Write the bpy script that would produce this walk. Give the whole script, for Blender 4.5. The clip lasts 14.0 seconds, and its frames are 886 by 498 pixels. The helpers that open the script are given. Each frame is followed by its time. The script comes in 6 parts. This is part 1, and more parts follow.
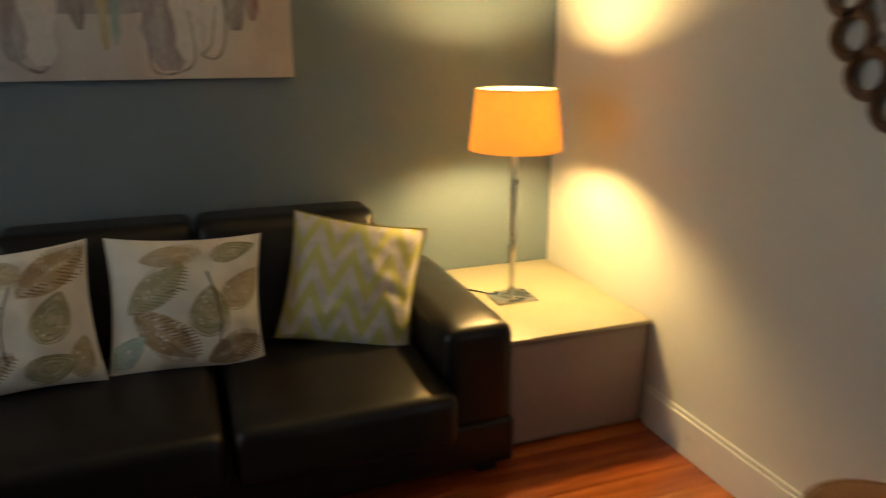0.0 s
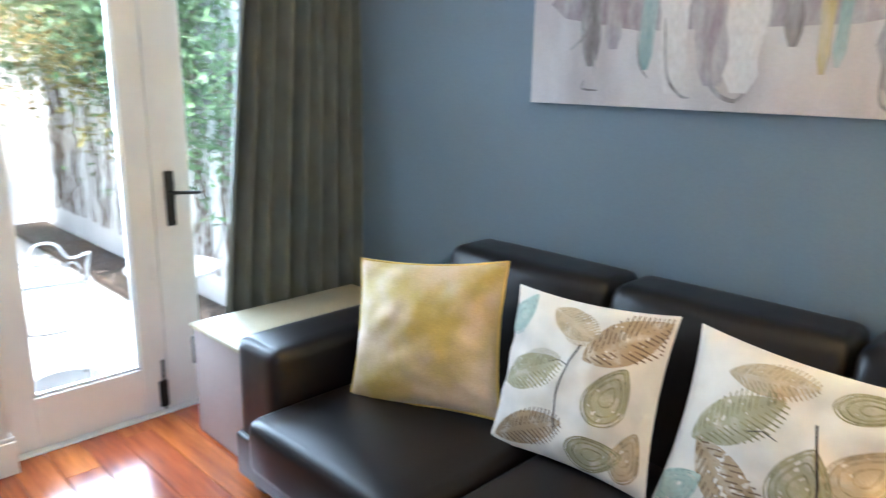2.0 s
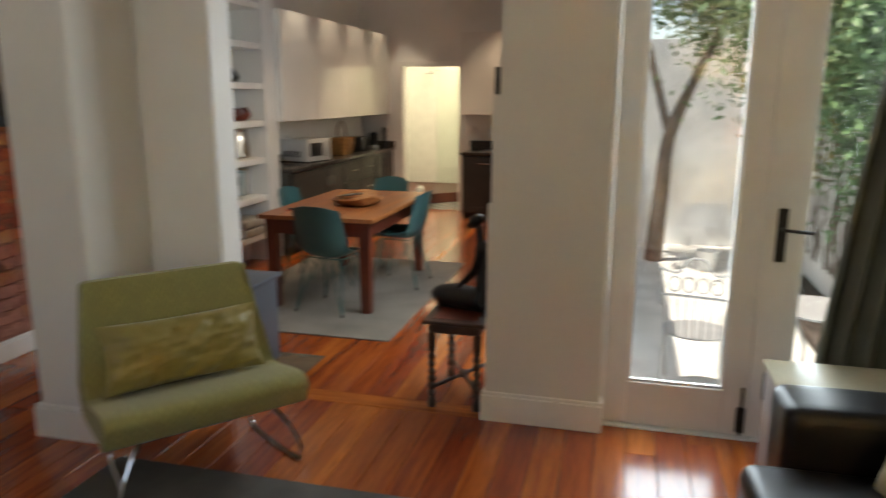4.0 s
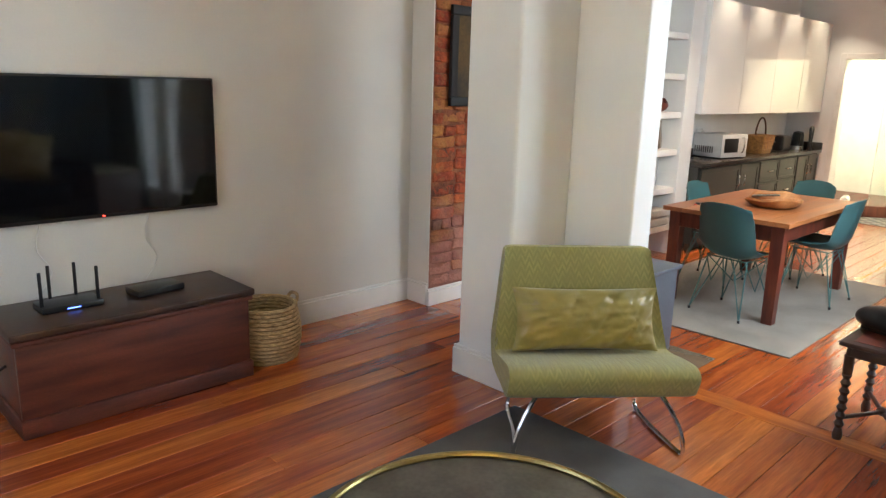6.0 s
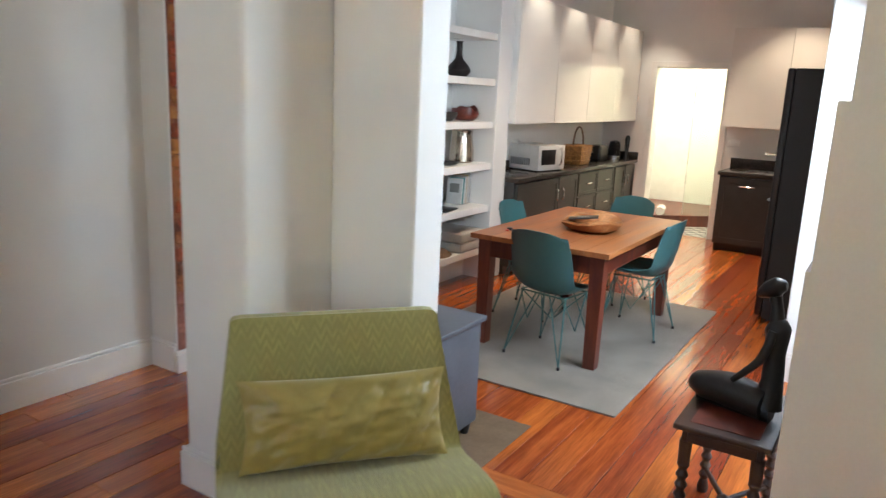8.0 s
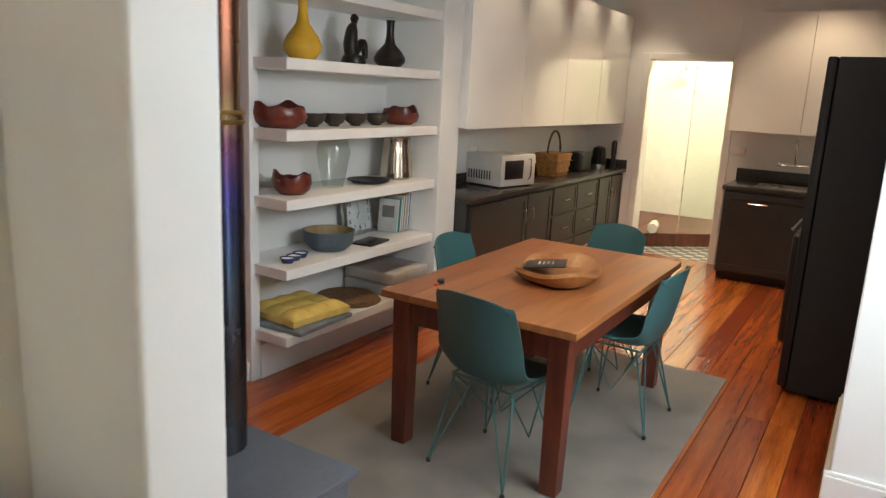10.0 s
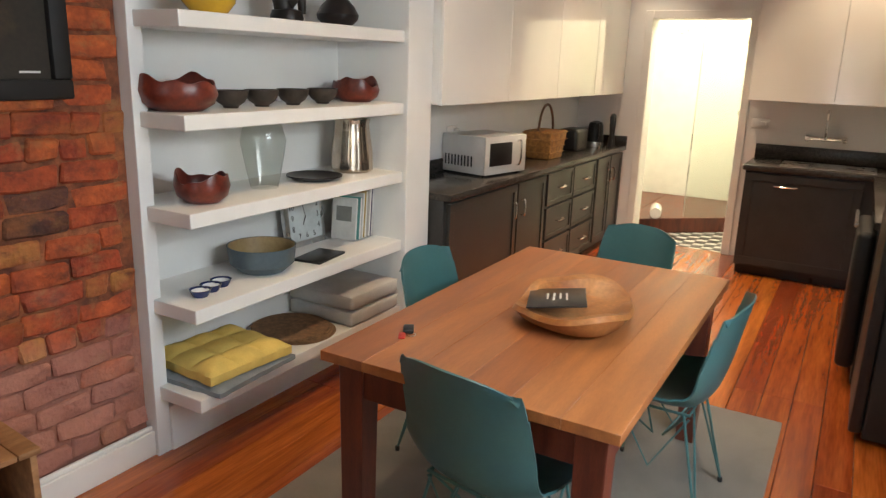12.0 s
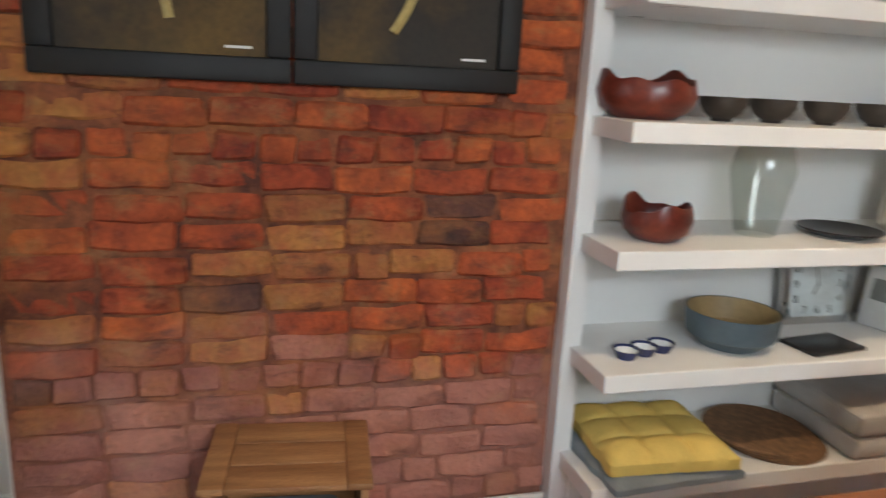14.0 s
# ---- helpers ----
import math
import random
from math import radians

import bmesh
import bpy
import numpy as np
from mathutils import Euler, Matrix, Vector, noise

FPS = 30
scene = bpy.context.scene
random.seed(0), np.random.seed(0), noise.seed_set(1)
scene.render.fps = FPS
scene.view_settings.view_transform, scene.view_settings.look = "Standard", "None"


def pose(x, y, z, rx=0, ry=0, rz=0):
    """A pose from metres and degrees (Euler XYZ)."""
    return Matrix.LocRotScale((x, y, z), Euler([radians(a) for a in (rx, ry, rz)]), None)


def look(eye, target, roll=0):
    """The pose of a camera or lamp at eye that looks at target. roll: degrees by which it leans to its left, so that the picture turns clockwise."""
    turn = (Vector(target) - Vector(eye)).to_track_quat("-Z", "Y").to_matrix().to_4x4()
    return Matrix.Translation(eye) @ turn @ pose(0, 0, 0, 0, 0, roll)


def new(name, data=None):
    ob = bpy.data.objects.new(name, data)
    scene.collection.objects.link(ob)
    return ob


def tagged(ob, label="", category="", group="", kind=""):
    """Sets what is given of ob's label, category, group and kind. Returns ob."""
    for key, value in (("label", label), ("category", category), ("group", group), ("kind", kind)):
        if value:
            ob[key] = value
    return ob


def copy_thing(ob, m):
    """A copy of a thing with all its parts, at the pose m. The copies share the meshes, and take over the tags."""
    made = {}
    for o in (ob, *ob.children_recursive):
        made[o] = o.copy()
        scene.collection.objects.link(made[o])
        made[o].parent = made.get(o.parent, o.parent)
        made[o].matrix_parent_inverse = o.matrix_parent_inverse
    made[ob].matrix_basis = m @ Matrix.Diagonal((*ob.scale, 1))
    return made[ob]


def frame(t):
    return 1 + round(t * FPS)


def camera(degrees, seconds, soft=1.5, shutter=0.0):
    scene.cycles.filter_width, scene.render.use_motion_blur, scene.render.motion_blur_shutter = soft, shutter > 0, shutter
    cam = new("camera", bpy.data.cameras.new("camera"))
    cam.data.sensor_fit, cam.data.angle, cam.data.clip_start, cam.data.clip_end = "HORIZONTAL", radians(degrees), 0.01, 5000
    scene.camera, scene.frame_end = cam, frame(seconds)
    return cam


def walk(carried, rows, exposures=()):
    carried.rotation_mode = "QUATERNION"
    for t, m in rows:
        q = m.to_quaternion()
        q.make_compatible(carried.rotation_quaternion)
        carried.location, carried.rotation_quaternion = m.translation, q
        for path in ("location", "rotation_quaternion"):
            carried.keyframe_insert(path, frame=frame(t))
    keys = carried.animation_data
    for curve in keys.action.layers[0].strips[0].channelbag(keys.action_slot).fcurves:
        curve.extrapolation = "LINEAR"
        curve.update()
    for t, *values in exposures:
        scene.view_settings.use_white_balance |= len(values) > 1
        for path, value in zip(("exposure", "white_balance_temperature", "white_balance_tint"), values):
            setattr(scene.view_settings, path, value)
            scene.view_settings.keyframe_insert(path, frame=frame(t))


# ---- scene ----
cam = camera(63.6, 14.0, 1.3, 0.4)
PATH = [
    (0, (0.361, 0.043, 1.661), (1.028, 1.844, 1.102), 0.0),
    (0.5, (0.518, 0.351, 1.649), (0.657, 2.266, 1.087), 0.5),
    (1, (0.687, 0.548, 1.679), (0.297, 2.427, 1.116), 1.3),
    (1.5, (0.768, 0.814, 1.644), (-0.138, 2.516, 1.115), 1.2),
    (2, (0.88, 1.071, 1.613), (-0.496, 2.441, 1.135), 0.9),
    (2.5, (1.088, 1.288, 1.594), (-0.625, 2.215, 1.141), 1.3),
    (3, (1.112, 1.494, 1.613), (-0.776, 1.985, 1.169), 1.0),
    (3.5, (1.121, 1.649, 1.672), (-0.833, 1.693, 1.249), 0.2),
    (4, (1.239, 1.743, 1.665), (-0.657, 1.263, 1.244), 0.2),
    (4.2, (1.31, 1.757, 1.651), (-0.518, 1.064, 1.227), 0.2),
    (6.3, (1.346, 1.634, 1.629), (-0.023, 0.249, 1.175), 1.8),
    (6.5, (1.262, 1.581, 1.627), (-0.158, 0.247, 1.177), 1.5),
    (7, (1.031, 1.449, 1.649), (-0.495, 0.233, 1.209), 1.6),
    (7.5, (0.682, 1.386, 1.654), (-0.923, 0.275, 1.219), 2.1),
    (8, (0.276, 1.301, 1.641), (-1.378, 0.261, 1.214), 2.6),
    (8.2, (0.119, 1.229, 1.658), (-1.554, 0.223, 1.223), 3.0),
    (10.3, (-1.367, 0.827, 1.653), (-3.027, -0.198, 1.217), 2.7),
    (10.5, (-1.486, 0.787, 1.652), (-3.148, -0.235, 1.211), 2.5),
    (11, (-1.714, 0.629, 1.629), (-3.403, -0.332, 1.156), 2.0),
    (11.5, (-1.906, 0.448, 1.631), (-3.609, -0.479, 1.139), 1.5),
    (12, (-2.1, 0.345, 1.627), (-3.781, -0.615, 1.121), 1.9),
    (12.5, (-2.313, 0.268, 1.599), (-3.921, -0.831, 1.146), 1.9),
    (13, (-2.497, 0.146, 1.454), (-3.949, -1.158, 1.018), 1.5),
    (13.5, (-2.642, 0.017, 1.471), (-3.721, -1.612, 1.044), 1.8),
    (14, (-2.867, 0.002, 1.515), (-3.388, -1.868, 1.037), 3.0),
]
LIGHTNESS = [(0, -0.22, 7000, 10),
             (0.5, 0.1, 6900, 10),
             (1, 1.0, 5900, 10),
             (1.5, 1.75, 5700, 10),
             (2, 2.05, 5500, 10),
             (2.5, 1.5, 5700, 10),
             (3, 1.1, 6200, 10),
             (3.5, 0.8, 6700, 10),
             (4.2, 0.6, 6900, 10),
             (6.3, 1.85, 6200, 10),
             (7, 1.82, 6100, 10),
             (8.2, 1.55, 6000, 10),
             (10.3, 1.15, 6800, 10),
             (11, 1.25, 7000, 10),
             (11.5, 1.45, 7000, 10),
             (12.5, 1.38, 6300, 10),
             (13.2, 1.25, 6300, 10),
             (14, 1.45, 6500, 10)]
walk(cam, [(t, look(eye, target, roll)) for t, eye, target, roll in PATH], LIGHTNESS)

# ---- world and light ----
world = bpy.data.worlds.new("sky")
scene.world = world
world.use_nodes = True
wn = world.node_tree.nodes
sky = wn.new("ShaderNodeTexSky")
sky.sky_type, sky.sun_disc = "NISHITA", False
sky.sun_elevation, sky.sun_rotation = radians(77), radians(150)
world.node_tree.links.new(sky.outputs[0], wn["Background"].inputs[0])
wn["Background"].inputs[1].default_value = 0.15


def lamp(name, kind, m, energy, color=(1, 1, 1), **more):
    data = bpy.data.lights.new(name, kind)
    data.energy, data.color = energy, color
    ob = new(name, data)
    ob.matrix_world = m
    if kind == "AREA":
        data.shape, data.size, data.size_y = "RECTANGLE", more["w"], more["h"]
    elif kind == "SUN":
        data.angle = radians(more["angle"])
    else:
        data.shadow_soft_size = more.get("r", 0.03)
    if kind == "SPOT":
        data.spot_size, data.spot_blend = radians(more["cone"]), 0.6
    return ob


lamp("sun", "SUN", look((-3.2, 0.6, 12), (-4.6, 3.0, 0)), 5.0, (1, 0.95, 0.86), angle=0.6)
# skylight through the glazed doors
lamp("door_daylight", "AREA", pose(-2.85, 2.4, 1.5, 0, -70, 0), 62, (0.75, 0.895, 1.0), w=2.3, h=1.4)
lamp("dining_daylight", "AREA", pose(-3.45, 1.24, 2.0, -44, 0, 0), 20, (0.84, 0.93, 1.0), w=1.3, h=0.6)
# added cool fill from the unseen east side; no known source there
lamp("east_fill", "AREA", pose(2.1, -0.6, 1.6, 0, 90, 0), 3, (0.86, 0.93, 1.0), w=1.5, h=1.3)
# table lamp bulb, kitchen downlights, shower room light
lamp("table_lamp_bulb", "POINT", pose(1.76, 2.9, 1.33), 100, (1.0, 0.70, 0.27), r=0.06)
for dx in (-5.9, -6.75, -7.6, -8.45):
    lamp("downlight_bulb", "SPOT", pose(dx, -1.5, 3.0, 7, 0, 0), 19, (1.0, 0.84, 0.62), r=0.04, cone=75)
for dx, dy in ((-4.1, -0.7), (-5.1, -0.7), (-6.6, -0.5), (-8.05, 0.25), (-7.5, -0.8)):
    lamp("downlight_bulb", "SPOT", pose(dx, dy, 3.02), 27 if dx < -6 else 20, (1.0, 0.76, 0.5), r=0.05, cone=96)
lamp("shower_bulb", "POINT", pose(-9.7, -1.0, 2.5), 38, (1.0, 0.88, 0.6), r=0.08)


# ---- materials ----
def material(name, color, rough=0.5, metal=0.0, vary=0.12, scale=8.0, bump=0.0, bscale=60.0, second=None, stretch=(1, 1, 1), random_hue=0.0,
             coat=0.0, sheen=0.0, trans=0.0, spread=(0.35, 0.65), fine=None):
    m = bpy.data.materials.new(name)
    m.use_nodes = True
    nt = m.node_tree
    n, lk = nt.nodes, nt.links
    b = n["Principled BSDF"]
    b.inputs["Roughness"].default_value, b.inputs["Metallic"].default_value = rough, metal
    b.inputs["Coat Weight"].default_value, b.inputs["Sheen Weight"].default_value = coat, sheen
    b.inputs["Transmission Weight"].default_value = trans
    b.inputs["Coat Roughness"].default_value = 0.14
    tc, mp = n.new("ShaderNodeTexCoord"), n.new("ShaderNodeMapping")
    mp.inputs["Scale"].default_value = stretch
    lk.new(tc.outputs["Object"], mp.inputs[0])
    no = n.new("ShaderNodeTexNoise")
    no.inputs["Scale"].default_value, no.inputs["Detail"].default_value = scale, 6
    info = n.new("ShaderNodeObjectInfo")
    shift = n.new("ShaderNodeVectorMath")
    shift.operation = "SCALE"
    shift.inputs[0].default_value = (37, 21, 13)
    lk.new(info.outputs["Random"], shift.inputs["Scale"])
    add = n.new("ShaderNodeVectorMath")
    lk.new(mp.outputs[0], add.inputs[0])
    lk.new(shift.outputs[0], add.inputs[1])
    lk.new(add.outputs[0], no.inputs["Vector"])
    ramp = n.new("ShaderNodeValToRGB")
    dark = second or tuple(c * (1 - vary) for c in color)
    lite = color if second else tuple(min(1, c * (1 + vary)) for c in color)
    ramp.color_ramp.elements[0].position, ramp.color_ramp.elements[1].position = spread
    ramp.color_ramp.elements[0].color, ramp.color_ramp.elements[1].color = (*dark, 1), (*lite, 1)
    lk.new(no.outputs["Fac"], ramp.inputs[0])
    out = ramp.outputs[0]
    f = n.new("ShaderNodeTexNoise")
    f.inputs["Scale"].default_value, f.inputs["Detail"].default_value = fine or bscale, 4
    lk.new(add.outputs[0], f.inputs["Vector"])
    mix = n.new("ShaderNodeMixRGB")
    mix.blend_type, mix.inputs[0].default_value = "OVERLAY", min(0.6, vary * 1.5)
    lk.new(out, mix.inputs[1])
    lk.new(f.outputs["Fac"], mix.inputs[2])
    out = mix.outputs[0]
    if random_hue:
        hs = n.new("ShaderNodeHueSaturation")
        mr = n.new("ShaderNodeMapRange")
        mr.inputs[3].default_value, mr.inputs[4].default_value = 1 - random_hue, 1 + random_hue
        lk.new(info.outputs["Random"], mr.inputs[0])
        lk.new(mr.outputs[0], hs.inputs["Value"])
        mr2 = n.new("ShaderNodeMapRange")
        mr2.inputs[3].default_value, mr2.inputs[4].default_value = 0.5 - random_hue * 0.03, 0.5 + random_hue * 0.03
        lk.new(info.outputs["Random"], mr2.inputs[0])
        lk.new(mr2.outputs[0], hs.inputs["Hue"])
        lk.new(out, hs.inputs["Color"])
        out = hs.outputs[0]
    lk.new(out, b.inputs["Base Color"])
    rr = n.new("ShaderNodeMapRange")
    rr.inputs[3].default_value, rr.inputs[4].default_value = max(0.02, rough * 0.8), min(1, rough * 1.2)
    lk.new(no.outputs["Fac"], rr.inputs[0])
    lk.new(rr.outputs[0], b.inputs["Roughness"])
    if bump:
        bp = n.new("ShaderNodeBump")
        bp.inputs["Strength"].default_value, bp.inputs["Distance"].default_value = bump, 0.004
        bn = n.new("ShaderNodeTexNoise")
        bn.inputs["Scale"].default_value, bn.inputs["Detail"].default_value = bscale, 5
        lk.new(add.outputs[0], bn.inputs["Vector"])
        lk.new(bn.outputs["Fac"], bp.inputs["Height"])
        lk.new(bp.outputs[0], b.inputs["Normal"])
    return m


def chevron(name, a, b2, period=0.13, amp=0.06, rough=0.8, axis=(0, 2)):
    """Zigzag weave in two colours, in the object's own x and z."""
    m = material(name, a, rough, vary=0.12, scale=20, bump=0.3, bscale=300, sheen=0.3)
    nt = m.node_tree
    n, lk = nt.nodes, nt.links
    bs = n["Principled BSDF"]
    tc, sp = n.new("ShaderNodeTexCoord"), n.new("ShaderNodeSeparateXYZ")
    lk.new(tc.outputs["Object"], sp.inputs[0])

    def mth(op, *vals):
        k = n.new("ShaderNodeMath")
        k.operation = op
        for i, v in enumerate(vals):
            if isinstance(v, (int, float)):
                k.inputs[i].default_value = v
            else:
                lk.new(v, k.inputs[i])
        return k.outputs[0]

    zig = mth("PINGPONG", sp.outputs[axis[0]], period / 2)
    s = mth("ADD", sp.outputs[axis[1]], mth("MULTIPLY", zig, amp / period * 4))
    w = mth("GREATER_THAN", mth("FRACT", mth("DIVIDE", s, period)), 0.5)
    mix = n.new("ShaderNodeMixRGB")
    lk.new(w, mix.inputs[0])
    old = bs.inputs["Base Color"].links[0].from_socket
    lk.new(old, mix.inputs[1])
    mix.inputs[2].default_value = (*b2, 1)
    lk.new(mix.outputs[0], bs.inputs["Base Color"])
    return m


def glow(name, color, strength):
    m = bpy.data.materials.new(name)
    m.use_nodes = True
    b = m.node_tree.nodes["Principled BSDF"]
    b.inputs["Base Color"].default_value = (*color, 1)
    b.inputs["Emission Color"].default_value = (*color, 1)
    b.inputs["Emission Strength"].default_value = strength
    return m


def clear(name, tint=(1, 1, 1), rough=0.0):
    """Thin glass pane: mostly clear, gloss by Fresnel."""
    m = bpy.data.materials.new(name)
    m.use_nodes = True
    n, lk = m.node_tree.nodes, m.node_tree.links
    tr, gl, mx = n.new("ShaderNodeBsdfTransparent"), n.new("ShaderNodeBsdfGlossy"), n.new("ShaderNodeMixShader")
    fw, pw, ad = n.new("ShaderNodeLayerWeight"), n.new("ShaderNodeMath"), n.new("ShaderNodeMath")
    tr.inputs[0].default_value, gl.inputs["Roughness"].default_value = (*tint, 1), rough
    pw.operation, pw.inputs[1].default_value = "POWER", 4.0
    ad.operation, ad.inputs[1].default_value, ad.inputs[2].default_value = "MULTIPLY_ADD", 0.6, 0.05
    lk.new(fw.outputs["Facing"], pw.inputs[0])
    lk.new(pw.outputs[0], ad.inputs[0])
    lk.new(ad.outputs[0], mx.inputs[0])
    lk.new(tr.outputs[0], mx.inputs[1])
    lk.new(gl.outputs[0], mx.inputs[2])
    lk.new(mx.outputs[0], n["Material Output"].inputs[0])
    return m


BLUE = material("blue_wall_paint", (0.155, 0.205, 0.25), 0.6, vary=0.06, scale=1.5, bump=0.08, bscale=120)
CREAM = material("cream_wall_paint", (0.68, 0.66, 0.62), 0.6, vary=0.05, scale=1.2, bump=0.08, bscale=90)
WHITE = material("white_wall_paint", (0.80, 0.80, 0.78), 0.5, vary=0.04, scale=1.5, bump=0.06, bscale=90)
TRIM = material("white_gloss_trim", (0.80, 0.79, 0.76), 0.3, vary=0.04, scale=4)
CEIL = material("ceiling_paint", (0.8, 0.8, 0.78), 0.8, vary=0.03, scale=2)
PLANK = material("varnished_pine", (0.48, 0.118, 0.022), 0.22, vary=0.34, scale=2.2, stretch=(0.6, 9, 9), second=(0.24, 0.043, 0.009), random_hue=0.32, coat=0.5, bump=0.12, bscale=14, spread=(0.3, 0.72))
GAP = material("floor_gap", (0.03, 0.015, 0.01), 0.8)
LEATHER = material("dark_brown_leather", (0.009, 0.0065, 0.006), 0.34, vary=0.12, scale=14, bump=0.15, bscale=180)


def worn_masonry(name, color, second, vary=0.35, scale=13, hue=0.2, dust=0.55):
    """Brick or mortar with lime, ochre and soot stains that run across the joints, in room coordinates."""
    m = material(name, color, 0.88, vary=vary, scale=scale, second=second, random_hue=hue, bump=1.0, bscale=55)
    n, lk = m.node_tree.nodes, m.node_tree.links
    b = n["Principled BSDF"]
    geo = n.new("ShaderNodeNewGeometry")
    out = b.inputs["Base Color"].links[0].from_socket

    def stain(sc, lo, hi, col, most, stretch):
        nonlocal out
        mp, no, rp, mx, mu = (n.new("ShaderNode" + k) for k in ("Mapping", "TexNoise", "MapRange", "MixRGB", "Math"))
        mp.inputs["Scale"].default_value = stretch
        no.inputs["Scale"].default_value, no.inputs["Detail"].default_value, no.inputs["Roughness"].default_value = sc, 7, 0.65
        rp.inputs[1].default_value, rp.inputs[2].default_value = lo, hi
        mu.operation, mu.inputs[1].default_value = "MULTIPLY", most
        mx.inputs[2].default_value = (*col, 1)
        lk.new(geo.outputs["Position"], mp.inputs[0])
        lk.new(mp.outputs[0], no.inputs["Vector"])
        lk.new(no.outputs["Fac"], rp.inputs[0])
        lk.new(rp.outputs[0], mu.inputs[0])
        lk.new(mu.outputs[0], mx.inputs[0])
        lk.new(out, mx.inputs[1])
        out = mx.outputs[0]

    stain(3.2, 0.52, 0.68, (0.43, 0.16, 0.04), 0.38, (1, 1, 1.8))
    stain(11, 0.55, 0.72, (0.33, 0.19, 0.08), 0.5, (1, 1, 1.4))
    stain(7.5, 0.56, 0.70, (0.07, 0.022, 0.014), 0.75, (1, 1, 2.2))
    stain(26, 0.58, 0.74, (0.45, 0.14, 0.06), 0.5, (1, 1, 1.5))
    # lime dust on the lowest courses
    sp, mr, no, ad, mx = (n.new("ShaderNode" + k) for k in ("SeparateXYZ", "MapRange", "TexNoise", "Math", "MixRGB"))
    lk.new(geo.outputs["Position"], sp.inputs[0])
    lk.new(geo.outputs["Position"], no.inputs["Vector"])
    no.inputs["Scale"].default_value, no.inputs["Detail"].default_value = 3.5, 6
    ad.operation = "MULTIPLY_ADD"
    ad.inputs[1].default_value = 1.3
    lk.new(no.outputs["Fac"], ad.inputs[0])
    lk.new(sp.outputs[2], ad.inputs[2])
    mr.inputs[1].default_value, mr.inputs[2].default_value, mr.inputs[3].default_value, mr.inputs[4].default_value = 0.98, 1.42, dust, 0.0
    lk.new(ad.outputs[0], mr.inputs[0])
    mx.inputs[2].default_value = (0.42, 0.20, 0.155, 1)
    lk.new(mr.outputs[0], mx.inputs[0])
    lk.new(out, mx.inputs[1])
    lk.new(mx.outputs[0], b.inputs["Base Color"])
    bp, old = n["Bump"], n.new("ShaderNodeBump")
    bp.inputs["Distance"].default_value = 0.006
    no2 = n.new("ShaderNodeTexNoise")
    no2.inputs["Scale"].default_value, no2.inputs["Detail"].default_value = 16, 6
    lk.new(geo.outputs["Position"], no2.inputs["Vector"])
    lk.new(no2.outputs["Fac"], old.inputs["Height"])
    old.inputs["Strength"].default_value, old.inputs["Distance"].default_value = 1.0, 0.014
    lk.new(old.outputs[0], bp.inputs["Normal"])
    return m


LEATHER.node_tree.nodes["Principled BSDF"].inputs["Specular IOR Level"].default_value = 0.32
BRICK = worn_masonry("old_red_brick", (0.43, 0.082, 0.024), (0.22, 0.036, 0.012))
BRICK_Y = worn_masonry("ochre_stained_brick", (0.40, 0.165, 0.045), (0.34, 0.09, 0.03), 0.3, 12, 0.25)
BRICK_P = worn_masonry("dusty_pink_brick", (0.38, 0.14, 0.095), (0.27, 0.08, 0.05), 0.3, 10, 0.25)
BRICK_D = worn_masonry("burnt_brick", (0.13, 0.05, 0.035), (0.06, 0.025, 0.018), 0.3, 10, 0.3)
MORTAR = worn_masonry("crumbling_mortar", (0.30, 0.095, 0.038), (0.11, 0.03, 0.015), 0.4, 9, 0.0)
TABLEWOOD = material("oiled_table_wood", (0.36, 0.13, 0.042), 0.36, vary=0.16, scale=2, stretch=(1, 9, 9), second=(0.25, 0.085, 0.03), random_hue=0.2, bump=0.06, bscale=30)
REDWOOD = material("dark_red_wood", (0.15, 0.035, 0.017), 0.38, vary=0.25, scale=3, stretch=(6, 6, 1), second=(0.07, 0.016, 0.01), bump=0.05)
DARKWOOD = material("dark_stained_oak", (0.055, 0.025, 0.015), 0.38, vary=0.3, scale=6, second=(0.025, 0.012, 0.008), bump=0.15, bscale=60)
CHESTWOOD = material("mahogany_chest_wood", (0.13, 0.035, 0.02), 0.42, vary=0.3, scale=2.2, stretch=(1, 8, 8), second=(0.06, 0.016, 0.012), bump=0.08)
TEAL = material("turquoise_plastic", (0.042, 0.125, 0.135), 0.38, vary=0.05, scale=5)
WIRE = material("painted_wire", (0.05, 0.14, 0.14), 0.4, vary=0.1)
CHROME = material("chrome", (0.75, 0.75, 0.75), 0.12, 1.0, vary=0.03)
STEEL = material("brushed_steel", (0.55, 0.55, 0.54), 0.28, 1.0, vary=0.08, scale=10)
BLACK = material("black_plastic", (0.012, 0.012, 0.013), 0.3, vary=0.2)
FRIDGEBLACK = material("black_refrigerator_steel", (0.012, 0.011, 0.011), 0.5, vary=0.2, scale=4)
CHARCOAL = material("charcoal_cabinet_paint", (0.035, 0.034, 0.031), 0.35, vary=0.12, scale=5)
WORKTOP = material("dark_granite", (0.055, 0.048, 0.042), 0.22, vary=0.4, scale=90, second=(0.025, 0.022, 0.02))
GLOSSWHITE = material("gloss_white_door", (0.82, 0.81, 0.78), 0.07, vary=0.02, scale=2, coat=0.3)
STOVE = material("grey_stove_steel", (0.10, 0.115, 0.14), 0.5, 0.3, vary=0.1, scale=5, bump=0.05)
RUG = material("grey_wool_rug", (0.19, 0.165, 0.135), 0.95, vary=0.18, scale=3.5, bump=0.5, bscale=260, sheen=0.3)
